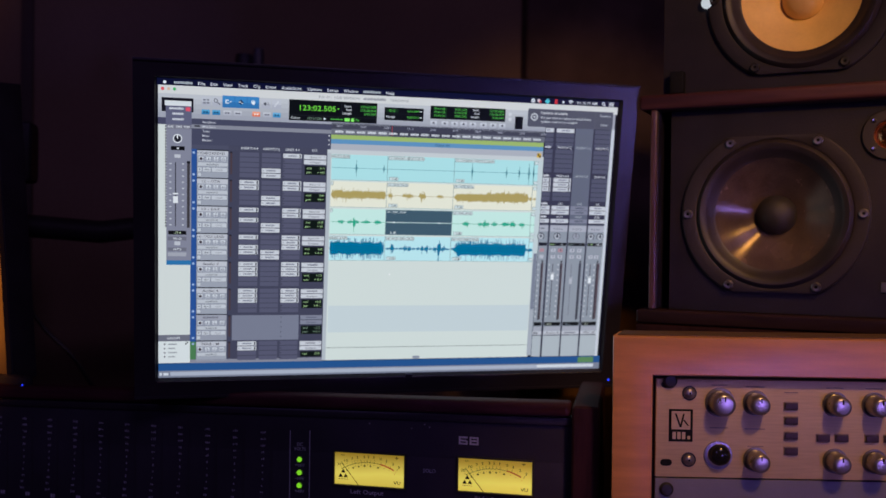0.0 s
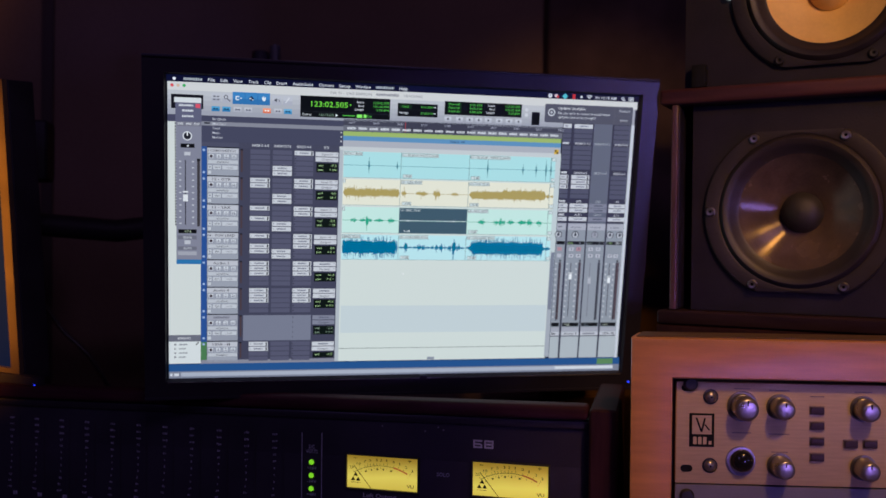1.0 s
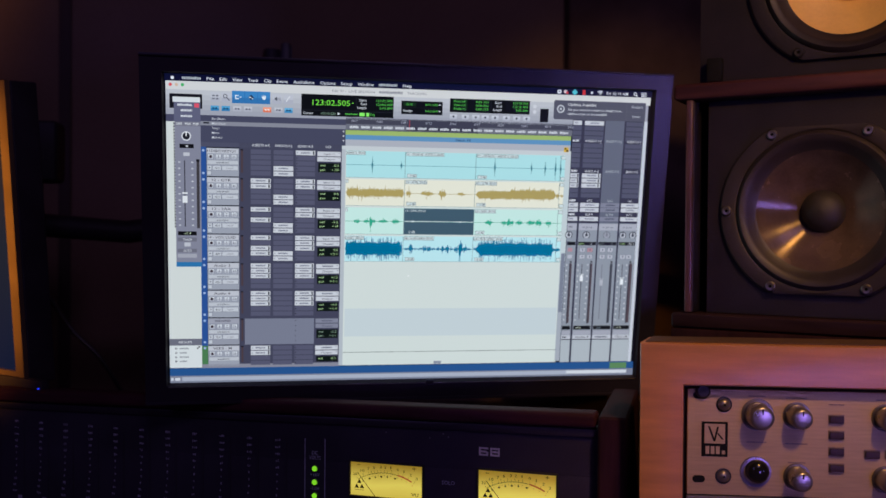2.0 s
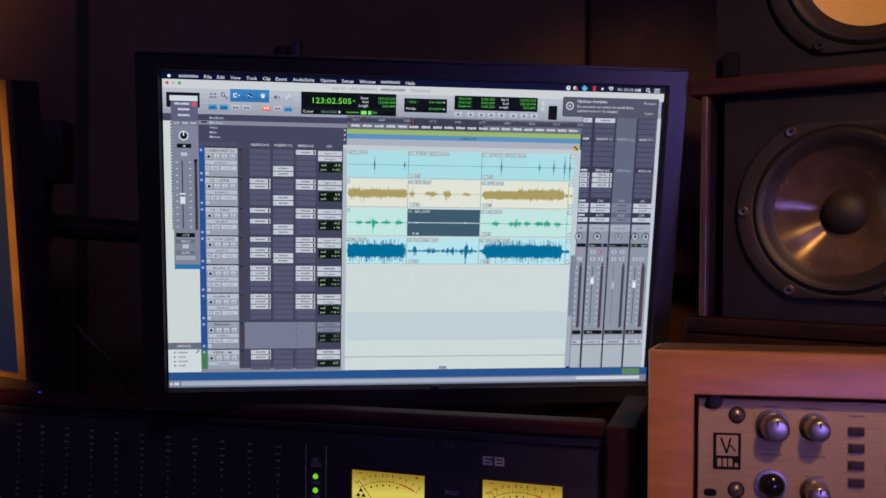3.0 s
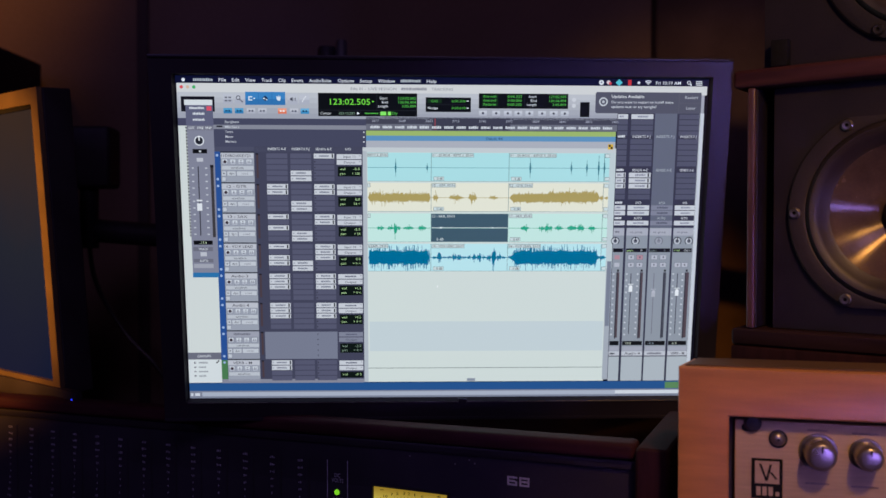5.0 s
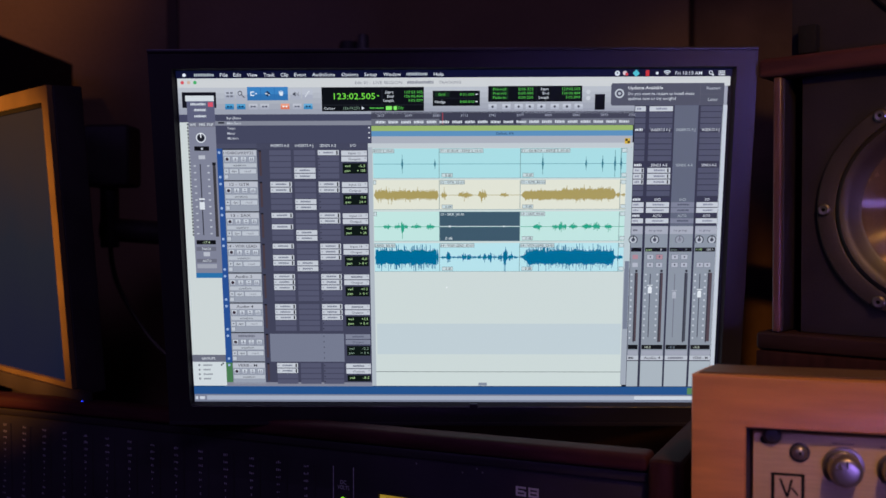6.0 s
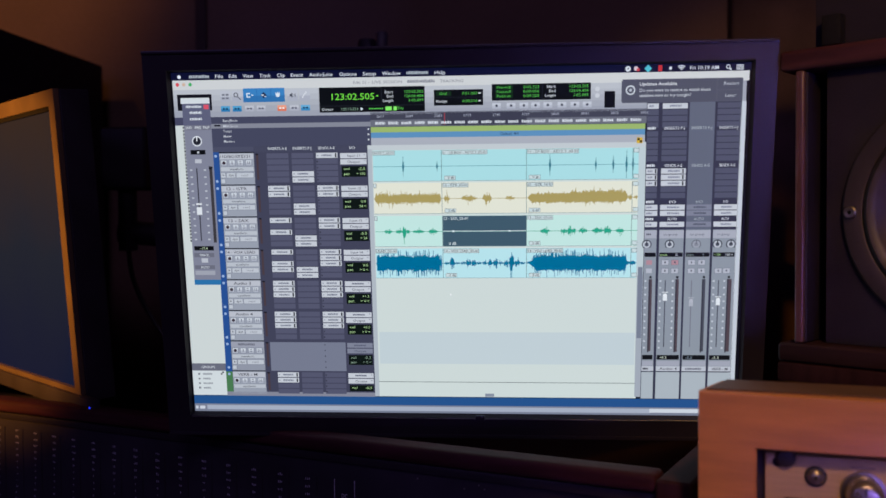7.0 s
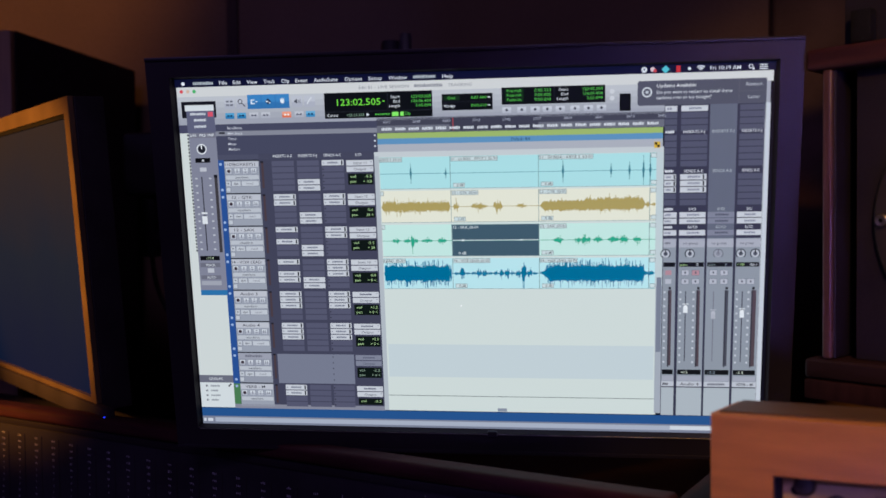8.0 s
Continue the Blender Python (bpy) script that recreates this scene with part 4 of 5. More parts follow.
# arrange area with clips
P.rect("arrange_area", "d9e2dc", 1, (352, 140, 820, 593))
P.rect("arrange_area", "ccd8da", 2, (356, 470, 816, 530))
P.rect("arrange_gutter", "b9c0c6", 2, (345, 138, 353, 593))
P.rect("arrange_line", "3c4650", 3, (353, 564, 818, 564.9))
P.rect("scroll_strip", "aab0ba", 2, (817.5, 365, 828, 590))
P.rect("scroll_strip", "c8d4d6", 2, (816, 140, 828, 365))
P.rect("scroll_thumb", "7d8494", 3, (819, 350, 827, 480))
P.rect("scroll_thumb", "8e96a4", 3, (548, 586, 564, 592))
TRACKS = ((140.5, 195, "b4e6e8"), (198, 253, "eeedd9"), (256.5, 312, "cdefe5"), (315.5, 369.5, "c2ecf0"))
for i, (y0, y1, colour) in enumerate(TRACKS):
    P.rect("clip", colour, 3, (354, y0, 816, y1))
    for x in (475, 623.3, 806):
        P.rect("clip_edge", "5a7880", 5, (x - 0.4, y0, x + 0.4, y1))
    P.rect("clip_edge", "7d9aa0", 5, (354, y1 - 0.7, 816, y1))
    for x, w in ((354.5, 38 if i in (0, 3) else 4), (477, (78, 44, 44, 62)[i]), (625, (88, 44, 44, 62)[i]), (807.5, 8)):
        if i == 2 and x == 477:
            continue
        P.rect("clip_name", "4d6068", 6, (x - 0.6, y0 + 0.6, x + w + 0.6, y0 + 8.2))
        P.rect("clip_name", "d5e2e2", 7, (x, y0 + 1.2, x + w, y0 + 7.6))
        name = ("11 - DI BOX - KEYZ 2_03-01", "12 - GTR_03-01", "13 - SAX_03-01", "14 - VOX LEAD_03-01")[i]
        if 400 < x < 800:
            P.text("clip_caption", "26343c", 8, name, x + 1.5, x + w - 1.5, y0 + 4.4, 4.4)
        elif w > 8:
            P.text("clip_caption", "26343c", 8, ("KEYZ 2_03-01", "", "", "LEAD_03-01")[i], x + 1.5, x + w - 1.5, y0 + 4.4, 4.4)
    for x in (480, 628, 808):
        if i == 2 and x == 480:
            continue
        w = 19 if x < 800 else 8
        P.rect("clip_name", "4d6068", 6, (x - 0.5, y1 - 9.2, x + w + 0.5, y1 - 2.0))
        P.rect("clip_name", "d5e2e2", 7, (x, y1 - 8.6, x + w, y1 - 2.6))
        if w > 10:
            P.text("clip_caption", "26343c", 8, "0 dB", x + 6, x + 17, y1 - 5.6, 4.2)
P.rect("selected_clip", "435d6c", 4, (475.6, 257, 623, 311.5))
P.rect("selected_clip", "e6efef", 6, (476, 283.6, 623, 284.8), (492, 282.6, 496, 285.8), (592, 282.9, 596, 285.4))
P.text("clip_caption", "e8f0f0", 6, "13 - SAX_03-01", 478, 520, 261.5, 4.8)
P.text("clip_caption", "e8f0f0", 6, "0 dB", 486, 499, 306.5, 4.8)


def wave(colour, mid, x0, x1, up, down, rough=0.35, spike=0.0, peak=(1.2, 1.75), ramp=(4, 4), step=0.8):
    """A waveform as close upright strokes under a drifting outline, with single peaks; it swells in and dies over the ramps."""
    x, d = x0, -0.0002 * 5
    bm = P.mesh("waveform", colour, 5)
    f = [rnd.uniform(0, 6.28) for _ in range(6)]
    while x < x1:
        out = []
        for i, h in enumerate((up, down)):
            slow = math.sin(x * 0.17 + f[3 * i]) + math.sin(x * 0.43 + f[3 * i + 1]) + math.sin(x * 0.97 + f[3 * i + 2])
            v = h * (0.86 + 0.06 * slow + rough * rnd.uniform(-0.5, 0.4))
            if rnd.random() < spike * (1.0 if i == 0 else 0.75):
                v *= rnd.uniform(*peak)
            out.append(min(v, 26.0) * min(1.0, 0.2 + (x - x0) / ramp[0], 0.2 + (x1 - x) / ramp[1]))
        quads(bm, [(x * U, SH - (mid + out[1]) * U, (x + step) * U, SH - (mid - out[0]) * U)], d)
        x += step


def swell(colour, mid, x0, x1, h, rough=0.5):
    """A short sound that rises and dies."""
    bm, x = P.mesh("waveform", colour, 5), x0
    while x < x1:
        e = math.sin(math.pi * (x - x0 + 0.4) / (x1 - x0 + 0.8)) ** 0.7
        a, b_ = (h * e * rnd.uniform(0.35, 1) ** 1.3 * (1.7 if rnd.random() < 0.14 else 1.0) for _ in range(2))
        quads(bm, [(x * U, SH - (mid + b_) * U, (x + 0.9) * U, SH - (mid - a) * U)], -0.001)
        x += 0.9


TEAL, OCHRE, GREENW, BLUEW = "2f7688", "b3a160", "27a886", "00709a"
for mid, colour in ((168.8, "5b98a6"), (226, OCHRE), (284.8, GREENW), (342.3, BLUEW)):
    P.rect("waveform", colour, 5, (354, mid - 0.45, 816, mid + 0.45))
for x, h in ((407.4, 17), (467.2, 9), (664, 19), (742.9, 12), (772.8, 15), (795.4, 24), (806.4, 19)):
    for k in range(-2, 3):
        P.rect("waveform", TEAL, 5, (x + k * 0.7 - 0.35, 168.8 - h * (1 - abs(k) / 3) ** 1.6, x + k * 0.7 + 0.35, 168.8 + h * (1 - abs(k) / 3) ** 1.6))
wave(OCHRE, 226, 355, 473, 9.5, 9.0, 0.5, 0.2, (1.25, 1.75), (3, 3))
swell(OCHRE, 226, 478, 488, 9), swell(OCHRE, 226, 508, 537, 7), swell(OCHRE, 226, 546, 562, 12), swell(OCHRE, 226, 585, 603, 4.5)
wave(OCHRE, 226, 626, 702, 9.5, 10, 0.3, 0.15, (1.1, 1.4), (9, 0.1)), wave(OCHRE, 225.5, 700, 798, 13, 10.5, 0.3, 0.15, (1.1, 1.45), (0.1, 5)), swell(OCHRE, 226, 798, 806, 6), swell(OCHRE, 226, 808, 815, 4)
for x0, x1, h in ((370, 385, 4.5), (391, 402, 5), (403, 410, 15), (410, 416, 6), (421, 442, 4.5), (450, 466, 7)):
    swell(GREENW, 284.8, x0, x1, h)
for x0, x1, h in ((647, 664, 5.5), (682, 695, 5), (695, 702, 15), (702, 709, 7), (714, 729, 5.5), (737, 757, 6), (757, 771, 9), (779, 793, 6.5)):
    swell(GREENW, 284.8, x0, x1, h)
wave(BLUEW, 342.3, 355, 469, 15.5, 15.5, 0.16, 0.36, (1.3, 1.9), (0.1, 0.1)), wave(BLUEW, 342.3, 469, 473, 24, 24, 0.2)
for k in range(15):
    swell(BLUEW, 342.3, 477 + 9.6 * k, 486 + 9.6 * k, (4, 12, 3, 4, 9, 8, 3, 4, 8, 10, 4, 9, 22, 9, 3)[k])
swell(BLUEW, 342.3, 624, 638, 5), wave(BLUEW, 342.3, 630, 799, 15.5, 15.5, 0.16, 0.36, (1.3, 1.9), (14, 5)), swell(BLUEW, 342.3, 796, 815, 5)

# track headers and slots
P.rect("track_strip", "2b5396", 1, (66, 140, 78, 547))
P.rect("track_strip", "4d7f52", 1, (66, 547, 78, 592))
P.rect("slot_panel", "45465a", 1, (141, 130, 345, 593))
P.rect("slot_panel", "7c8092", 2, (152, 490, 293, 545))
for x0, x1, word in ((167, 201, "INSERTS A-E"), (212, 245, "INSERTS F-J"), (257, 287, "SENDS A-E"), (313, 323, "I/O")):
    P.text("slot_heading", "dfe3e8", 3, word, x0, x1, 134.5, 4.8)
NAMES = ("11DIBOXKEY21", "12 - GTR", "13 - SAX", "14 - VOX LEAD", "Audio 3", "Audio 4", "", "VERB - M")
FILLED = {0: ((1, 3), (1, 4), (2, 0)), 1: ((0, 0), (0, 1), (1, 3), (1, 4), (2, 0), (2, 1)), 2: ((0, 0), (0, 2), (1, 3), (1, 4), (2, 0), (2, 1)),
          3: ((0, 0), (0, 2), (0, 3), (1, 3), (1, 4), (2, 0), (2, 1), (2, 2)), 4: ((0, 0), (0, 1), (0, 2), (2, 0), (2, 1), (2, 2)),
          5: ((0, 0), (0, 1), (0, 2), (2, 0), (2, 1), (2, 2)), 7: ((0, 0), (0, 1))}
for i, name in enumerate(NAMES):
    y, off = 142 + 57.8 * i, i == 6
    rows = 5 if i < 7 else 4
    bot = y + (55.8 if i < 7 else 44)
    P.rect("track_header", "a0a5b1" if not off else "989ca9", 2, (78.5, y, 141, bot))
    P.rect("track_header", "c4c6ce" if not off else "a3a5b2", 3, (79, y + 1, 140, y + 10.5))
    if name:
        w = min(54, 4.6 * len(name))
        P.text("track_name", "30323e", 4, name, 107 - w / 2, 107 + w / 2, y + 5.6, 5.0)
    else:
        P.bars("track_name", "70727f", 4, 92, 124, y + 5.6, 4.2)
    for k in range(4):
        x = 86.5 + 15 * k
        P.rect("track_button", "7f8392", 4, (x - 5.6, y + 12, x + 5.6, y + 22.4))
        P.rect("track_button", "d4d8de", 5, (x - 4.9, y + 12.6, x + 4.9, y + 17.4))
        P.rect("track_button", "b9bdc8", 5, (x - 4.9, y + 17.4, x + 4.9, y + 21.8))
        if k == 0:
            P.disc("track_button", "3c2f3a", 6, x, y + 17, 3.1, 10)
        else:
            P.rect("track_button", "6a6e7c", 6, *(((x - 0.8, y + 14.4, x + 0.8, y + 19.6),), ((x - 1.6, y + 14.4, x + 1.6, y + 15.8), (x - 1.6, y + 18.2, x + 1.6, y + 19.6)), ((x - 2.2, y + 14.4, x - 1.0, y + 19.6), (x + 1.0, y + 14.4, x + 2.2, y + 19.6)))[k - 1])
    if bot > y + 30:
        P.rect("track_edge", "858a99", 3, (79.4, y + 23.9, 140.6, y + 32.6)), P.rect("track_field", "c2c6cd", 4, (80, y + 24.5, 140, y + 32))
        P.text("track_caption", "4a4c58", 5, "waveform", 97, 121, y + 28.2, 4.0)
    if i < 7:
        for x0, x1 in ((80, 88), (90, 106), (108, 139)):
            P.rect("track_edge", "7d8291", 3, (x0 - 0.7, y + 34.3, x1 + 0.7, y + 44.2))
            P.rect("track_field", "c8ccd3", 4, (x0, y + 35, x1, y + 43.5))
        P.disc("track_caption", "4a4c58", 5, 84, y + 39, 2.0, 3)
        P.text("track_caption", "3c3e4a", 5, "dyn", 94, 103, y + 39, 4.0)
        P.text("track_caption", "8a8c98", 5, "read", 117, 129, y + 39, 4.0)
        P.rect("track_edge", "7d8291", 3, (79.3, y + 45.3, 87.7, y + 53.7)), P.rect("track_field", "c8ccd3", 4, (80, y + 46, 87, y + 53))
    P.disc("track_strip_mark", "9fb6dc", 3, 72, y + 5, 2.6, 10)
    P.disc("track_strip_mark", "9fb6dc", 3, 72, y + 50, 2.6, 10) if i < 7 else None
    P.rect("track_meter", "4d3f44", 2, (145, y + 2, 149, bot - 8))
    P.rect("track_meter", "1b1b22", 3, (144, y + 1, 149, y + 3.5))
    for c, (x0, x1) in enumerate(((164, 203.5), (209, 248), (253, 291.5))):
        for r in range(rows):
            yy = y + 1 + 10.75 * r
            if off:
                P.rect("slot_mark", "4d4f5e", 4, (254, yy + 3.5, 256, yy + 6)) if c == 2 else None
                continue
            if (c, r) in FILLED.get(i, ()):
                P.rect("filled_slot", "cfd2d8", 3, (x0, yy, x1, yy + 9.2))
                P.bars("slot_caption", "737789", 4, x0 + 10, x1 - 10, yy + 4.6, 3.0, 2.2)
                P.rect("slot_caption", "8d90a0", 4, (x0 + 2.2, yy + 3.6, x0 + 4.2, yy + 5.6))
                if c != 1:
                    P.rect("slot_caption", "1a1b24", 4, (x1 - 4.5, yy + 1, x1 - 2, yy + 8.2))
            else:
                P.rect("empty_slot", "595a70", 3, (x0, yy, x1, yy + 9.0))
                if c == 2:
                    P.rect("slot_mark", "32333f", 4, (254, yy + 3.5, 256, yy + 6))
    for r in range(2):
        yy = y + 2 + 10.75 * r
        P.rect("filled_slot", "cfd2d8" if not off else "858899", 3, (296, yy, 343, yy + 9.2))
        if i < 4 or r == 1:
            P.text("slot_caption", "4b4e60" if not off else "565a6a", 4, ("Input %d" % (11 + i), "Output")[r], 309, 331, yy + 4.6, 4.2)
        else:
            P.bars("slot_caption", "5d6074", 4, 309, 331, yy + 4.6, 3.0, 2.6)
        P.rect("slot_caption", "8d90a0", 4, (338.5, yy + 2.2, 340.5, yy + 3.8))
    yy = y + 25
    hh = 19 if i < 7 else 12
    P.rect("level_readout", "0e1813", 3, (298, yy, 342.5, yy + hh))
    for r in range(2 if i < 7 else 1):
        P.text("level_figure", "b4d79a" if not off else "8aa18c", 4, ("vol", "pan")[r], 302, 312, yy + 4.8 + 8.6 * r, 4.6)
        value = (("-5.5", "0.0", "-5.5", "0.0", "+1.3", "+5.5", "-2.2", "-5.5")[i], ("+ 100", "24 <", "+ 24", "> 0 <", "> 0 <", "> 0 <", "> 0 <", "")[i])[r]
        P.text("level_figure", "b4d79a" if not off else "8aa18c", 4, value, 339.5 - 3.0 * len(value), 339.5, yy + 4.8 + 8.6 * r, 4.6)

# floating fader at the side
P.rect("side_list", "d8deda", 1, (2, 92, 66, 532))
P.rect("side_list", "2c2d36", 3, *[(15.5, 94 + 6 * k, 18, 97.5 + 6 * k) for k in range(35)])
P.rect("side_fader", "868899", 2, (18, 78, 67.5, 373))
P.rect("side_fader", "62647d", 3, (17, 54, 67.5, 92))
P.rect("side_fader", "2f75ac", 3, (18, 372, 67.5, 381.5))
for y in (59.5, 70, 81):
    P.bars("side_caption", "dfe3e8", 4, 30 if y > 60 else 24, 52, y, 4)
P.rect("side_button", "e0566a", 4, (56, 56, 65, 64))
for x in (21, 38, 53):
    P.text("side_caption", "e8ebee", 4, {21: "SAFE", 38: "PRE", 53: "PNP"}[x], x, x + 11, 96, 4.6)
P.rect("side_fader", "787988", 3, (19, 91.5, 67, 100.5))
P.disc("side_knob", "e4e7ea", 4, 40, 120, 9.2, 20, 0, 360, 7.4)
P.disc("side_knob", "22242c", 4, 40, 120, 6.6, 20)
P.rect("side_knob", "f2f4f6", 5, (39, 111, 41, 120))
P.rect("side_readout", "0d0f12", 4, (27, 135.5, 54, 143.5), (22, 309.5, 58, 317.5))
P.rect("side_caption", "c8ccd2", 5, (39, 138, 43, 141.5))
P.text("side_caption", "c4d8b4", 5, "-17.4", 33, 47, 313.5, 4.4)
P.rect("side_button", "c3c5cd", 4, (34, 152, 46, 159), (34, 332, 46, 340))
P.rect("side_slot", "34353f", 4, (35.2, 168, 37.2, 300))
P.rect("side_slot", "3f3c40", 4, (59, 168, 64.5, 303))
P.rect("side_slot", "17181e", 5, (58.5, 165, 65, 170))
for k in range(11):
    P.rect("side_caption", "c9ccd4", 4, (24, 170 + 12.6 * k, 28, 172.4 + 12.6 * k), (49, 170 + 12.6 * k, 53, 172.4 + 12.6 * k))
P.rect("side_handle", "e6e9ec", 5, (31, 231, 41.5, 234), (31.5, 238, 41, 252))
P.rect("side_slot", "70717f", 4, (21, 322, 58, 330), (21, 345, 58, 352))
P.text("side_caption", "dfe3e8", 5, "TRACK", 31, 49, 326, 4.4), P.text("side_caption", "dfe3e8", 5, "AUTO", 32, 48, 348.5, 4.4)
P.rect("side_slot", "a7a9b4", 4, (21, 355, 58, 363))
P.rect("group_list", "6f717f", 2, (2, 531.5, 66, 545.5))
P.text("group_caption", "e4e7ec", 3, "GROUPS", 20, 46, 538.5, 4.8)
P.rect("group_list", "dce2e2", 2, (2, 545.5, 66, 593))
for k in range(4):
    P.bars("group_caption", "5b5d6a", 3, 13, 17, 552 + 9 * k, 3.6), P.bars("group_caption", "8b9098", 3, 22, 40 - 4 * (k % 2), 552 + 9 * k, 3.2)
P.rect("group_caption", "20222a", 3, (59, 547, 62, 550), (56, 550, 59, 553))

# window foot
P.rect("desktop_strip", "28568f", 1, (2, 594, 1000, 610))
P.rect("window_foot", "7f8496", 1, (2, 610, 1000, 625))
P.rect("window_foot", "aeb5c4", 2, (26, 612.5, 845, 621))
P.rect("window_foot", "d6dbe2", 2, (845, 612.5, 985, 620))
P.rect("window_foot", "d4d8e0", 3, (4, 614, 9, 620), (12, 614, 22, 620))
P.rect("slot_panel", "8b8c9a", 2, (66, 586, 345, 594))

P.rect("desktop_strip", "5f8a5c", 2, (945, 596, 984, 609))

# mixer strips
P.rect("mixer_panel", "38394c", 1, (828, 64, 987, 594))
P.rect("mixer_border", "cdd2da", 1, (985.5, 64, 994, 594))
for i, (x0, x1) in enumerate(((829, 850), (854.5, 896.5), (900, 942.5), (946.5, 985.5))):
    off, cut = i == 2, i == 0
    if off:
        P.rect("mixer_slot", "666b7c", 2, (x0, 64, x1, 284))
    for y, n in ((66, 4), (113, 5), (177, 5)):
        for r in range(n):
            full = (y == 66 and r == 0 and i in (0, 1)) or (y == 177 and r < 3 and i < 2)
            if not off:
                P.rect("mixer_slot", "cfd2d8" if full else "55576b", 3, (x0, y + 10.6 * r, x1 - (2 if cut else 0), y + 9 + 10.6 * r))
            if full:
                P.bars("mixer_caption", "83869a", 4, x0 + (3 if cut else 12), x1 - 10, y + 4.5 + 10.6 * r, 3.4)
                P.rect("mixer_caption", "1a1b24", 4, (x1 - 6, y + 1 + 10.6 * r, x1 - 3.5, y + 8 + 10.6 * r)) if y == 177 else None
    for y in (108, 172, 235, 265):
        if cut:
            P.bars("mixer_caption", "e4e7ec", 3, x0 + 1, x1 - 6, y, 4.2)
        else:
            word, pad = {108: ("INSERTS F-J", 4), 172: ("SENDS A-E", 6), 235: ("I/O", 15.5), 265: ("AUTO", 13)}[y]
            P.text("mixer_caption", "e4e7ec" if not off else "b4bcc2", 3, word, x0 + pad, x1 - pad, y, 4.8)
    for y in (240, 250.5, 270):
        P.rect("mixer_slot", "cfd2d8" if not off else "858899", 3, (x0, y, x1, y + 9))
        P.bars("mixer_caption", "83869a" if not off else "4f5264", 4, x0 + (2 if cut else 12), x1 - 9, y + 4.5, 3.2)
    P.rect("mixer_strip", "949ba5", 2, (x0, 284, x1, 541))
    P.rect("mixer_strip", "b0b2be", 3, (x0, 285, x1, 299))
    P.bars("mixer_caption", "63656f", 4, x0 + 3, x1 - 9, 292, 3) if cut else P.text("mixer_caption", "63656f", 4, "no group", x0 + 7, x1 - 11, 292, 4.0)
    for kx in ((x0 + 4,) if cut else (x0 + 8, x1 - 8) if i == 3 else ((x0 + x1) / 2 - 3,)):
        P.disc("mixer_knob", "3a3c48" if not off else "70737f", 4, kx, 309.8, 8.4, 20, -50, 230, 6.9)
        P.disc("mixer_knob", "c9ccd4" if not off else "a4a6b2", 4, kx, 309.8, 5.9, 18)
        P.disc("mixer_knob", "565a68" if not off else "8a8d99", 5, kx, 309.8, 3.6, 14)
        P.rect("mixer_knob", "20222b" if not off else "70737f", 6, (kx - 0.9, 302.5, kx + 0.9, 309.8))
    P.rect("mixer_readout", "12151a", 3, (x0 + 1, 324.5, x1 - 1, 332), (x0 + 1, 511, x1 - 2, 519.5))
    if not cut:
        P.text("mixer_figure", "a9cf8a" if not off else "7d8b88", 4, "pan" if i < 3 else "< 100", x0 + 3, x0 + 14, 328.2, 4.2)
        P.text("mixer_figure", "d8dde2" if not off else "8a949c", 4, "0" if i < 3 else "100 >", x1 - (13 if i < 3 else 16), x1 - (10 if i < 3 else 4), 328.2, 4.2)
        P.text("mixer_figure", "d3dccb" if not off else "8a97a4", 4, ("+0.5", "-2.2", "-5.5")[i - 1], x0 + 6, x0 + 18, 515.2, 4.4)
    if not cut:
        for y in (342, 357):
            for bx, colour in ((x0 + 11, "bcbec9"), (x1 - 14, "b98d97" if (i == 1 and y < 350) else "bcbec9")):
                if i == 3 and y < 350:
                    continue
                P.rect("mixer_button", "747886", 4, (bx - 6.4, y - 4.8, bx + 6.4, y + 4.8))
                P.rect("mixer_button", colour, 5, (bx - 5.8, y - 4.2, bx + 5.8, y + 4.2))
                P.rect("mixer_button", "5c5e6c", 6, (bx - 1.3, y - 2, bx + 1.3, y + 1.4))
        fx, top_y = x0 + 12.5, (402, 412, 410)[i - 1]
        P.rect("mixer_slot_line", "4d4f5c" if not off else "7b7d8a", 3, (fx - 0.9, 374, fx + 0.9, 496))
        P.rect("mixer_handle", "eceff2" if not off else "b4b6c0", 5, (fx - 5, top_y - 7, fx + 5, top_y - 5.6), (fx - 3.6, top_y - 1, fx + 3.6, top_y + 9))
        P.disc("mixer_handle", "f2f4f6" if not off else "bcbec8", 5, fx, top_y - 1, 3.5, 10)
        for k in range(11):
            if not off:
                P.rect("mixer_caption", "cfd2da", 3, (x0 + 2.5, 374 + 12.2 * k, x0 + 5.5, 377 + 12.2 * k), (x1 - 18, 374 + 12.2 * k, x1 - 15, 377 + 12.2 * k))
    else:
        P.rect("mixer_button", "b98d97", 4, (x1 - 17, 338, x1 - 7, 346)), P.rect("mixer_button", "bcbec9", 4, (x1 - 17, 353, x1 - 7, 361))
        for k in range(11):
            P.rect("mixer_caption", "cfd2da", 3, (x0 + 2, 374 + 12.2 * k, x0 + 5, 377 + 12.2 * k))
    P.rect("mixer_meter", "55474e" if not off else "4b4d58", 3, (x1 - 12, 372, x1 - 6 + 2 * (i == 3), 504 if i != 1 else 505))
    P.rect("mixer_meter", "3a3b45", 4, (x1 - 11.5, 372, x1 - 9.5, 506))
    P.rect("mixer_meter", "16171c", 4, (x1 - 11, 366.5, x1 - 7, 370.5))
    P.rect("mixer_strip", "a9abb8", 3, (x0 + 1, 522, x1 - 1, 531))
    P.rect("mixer_strip", "c5c8d0", 3, (x0, 532, x1, 541))
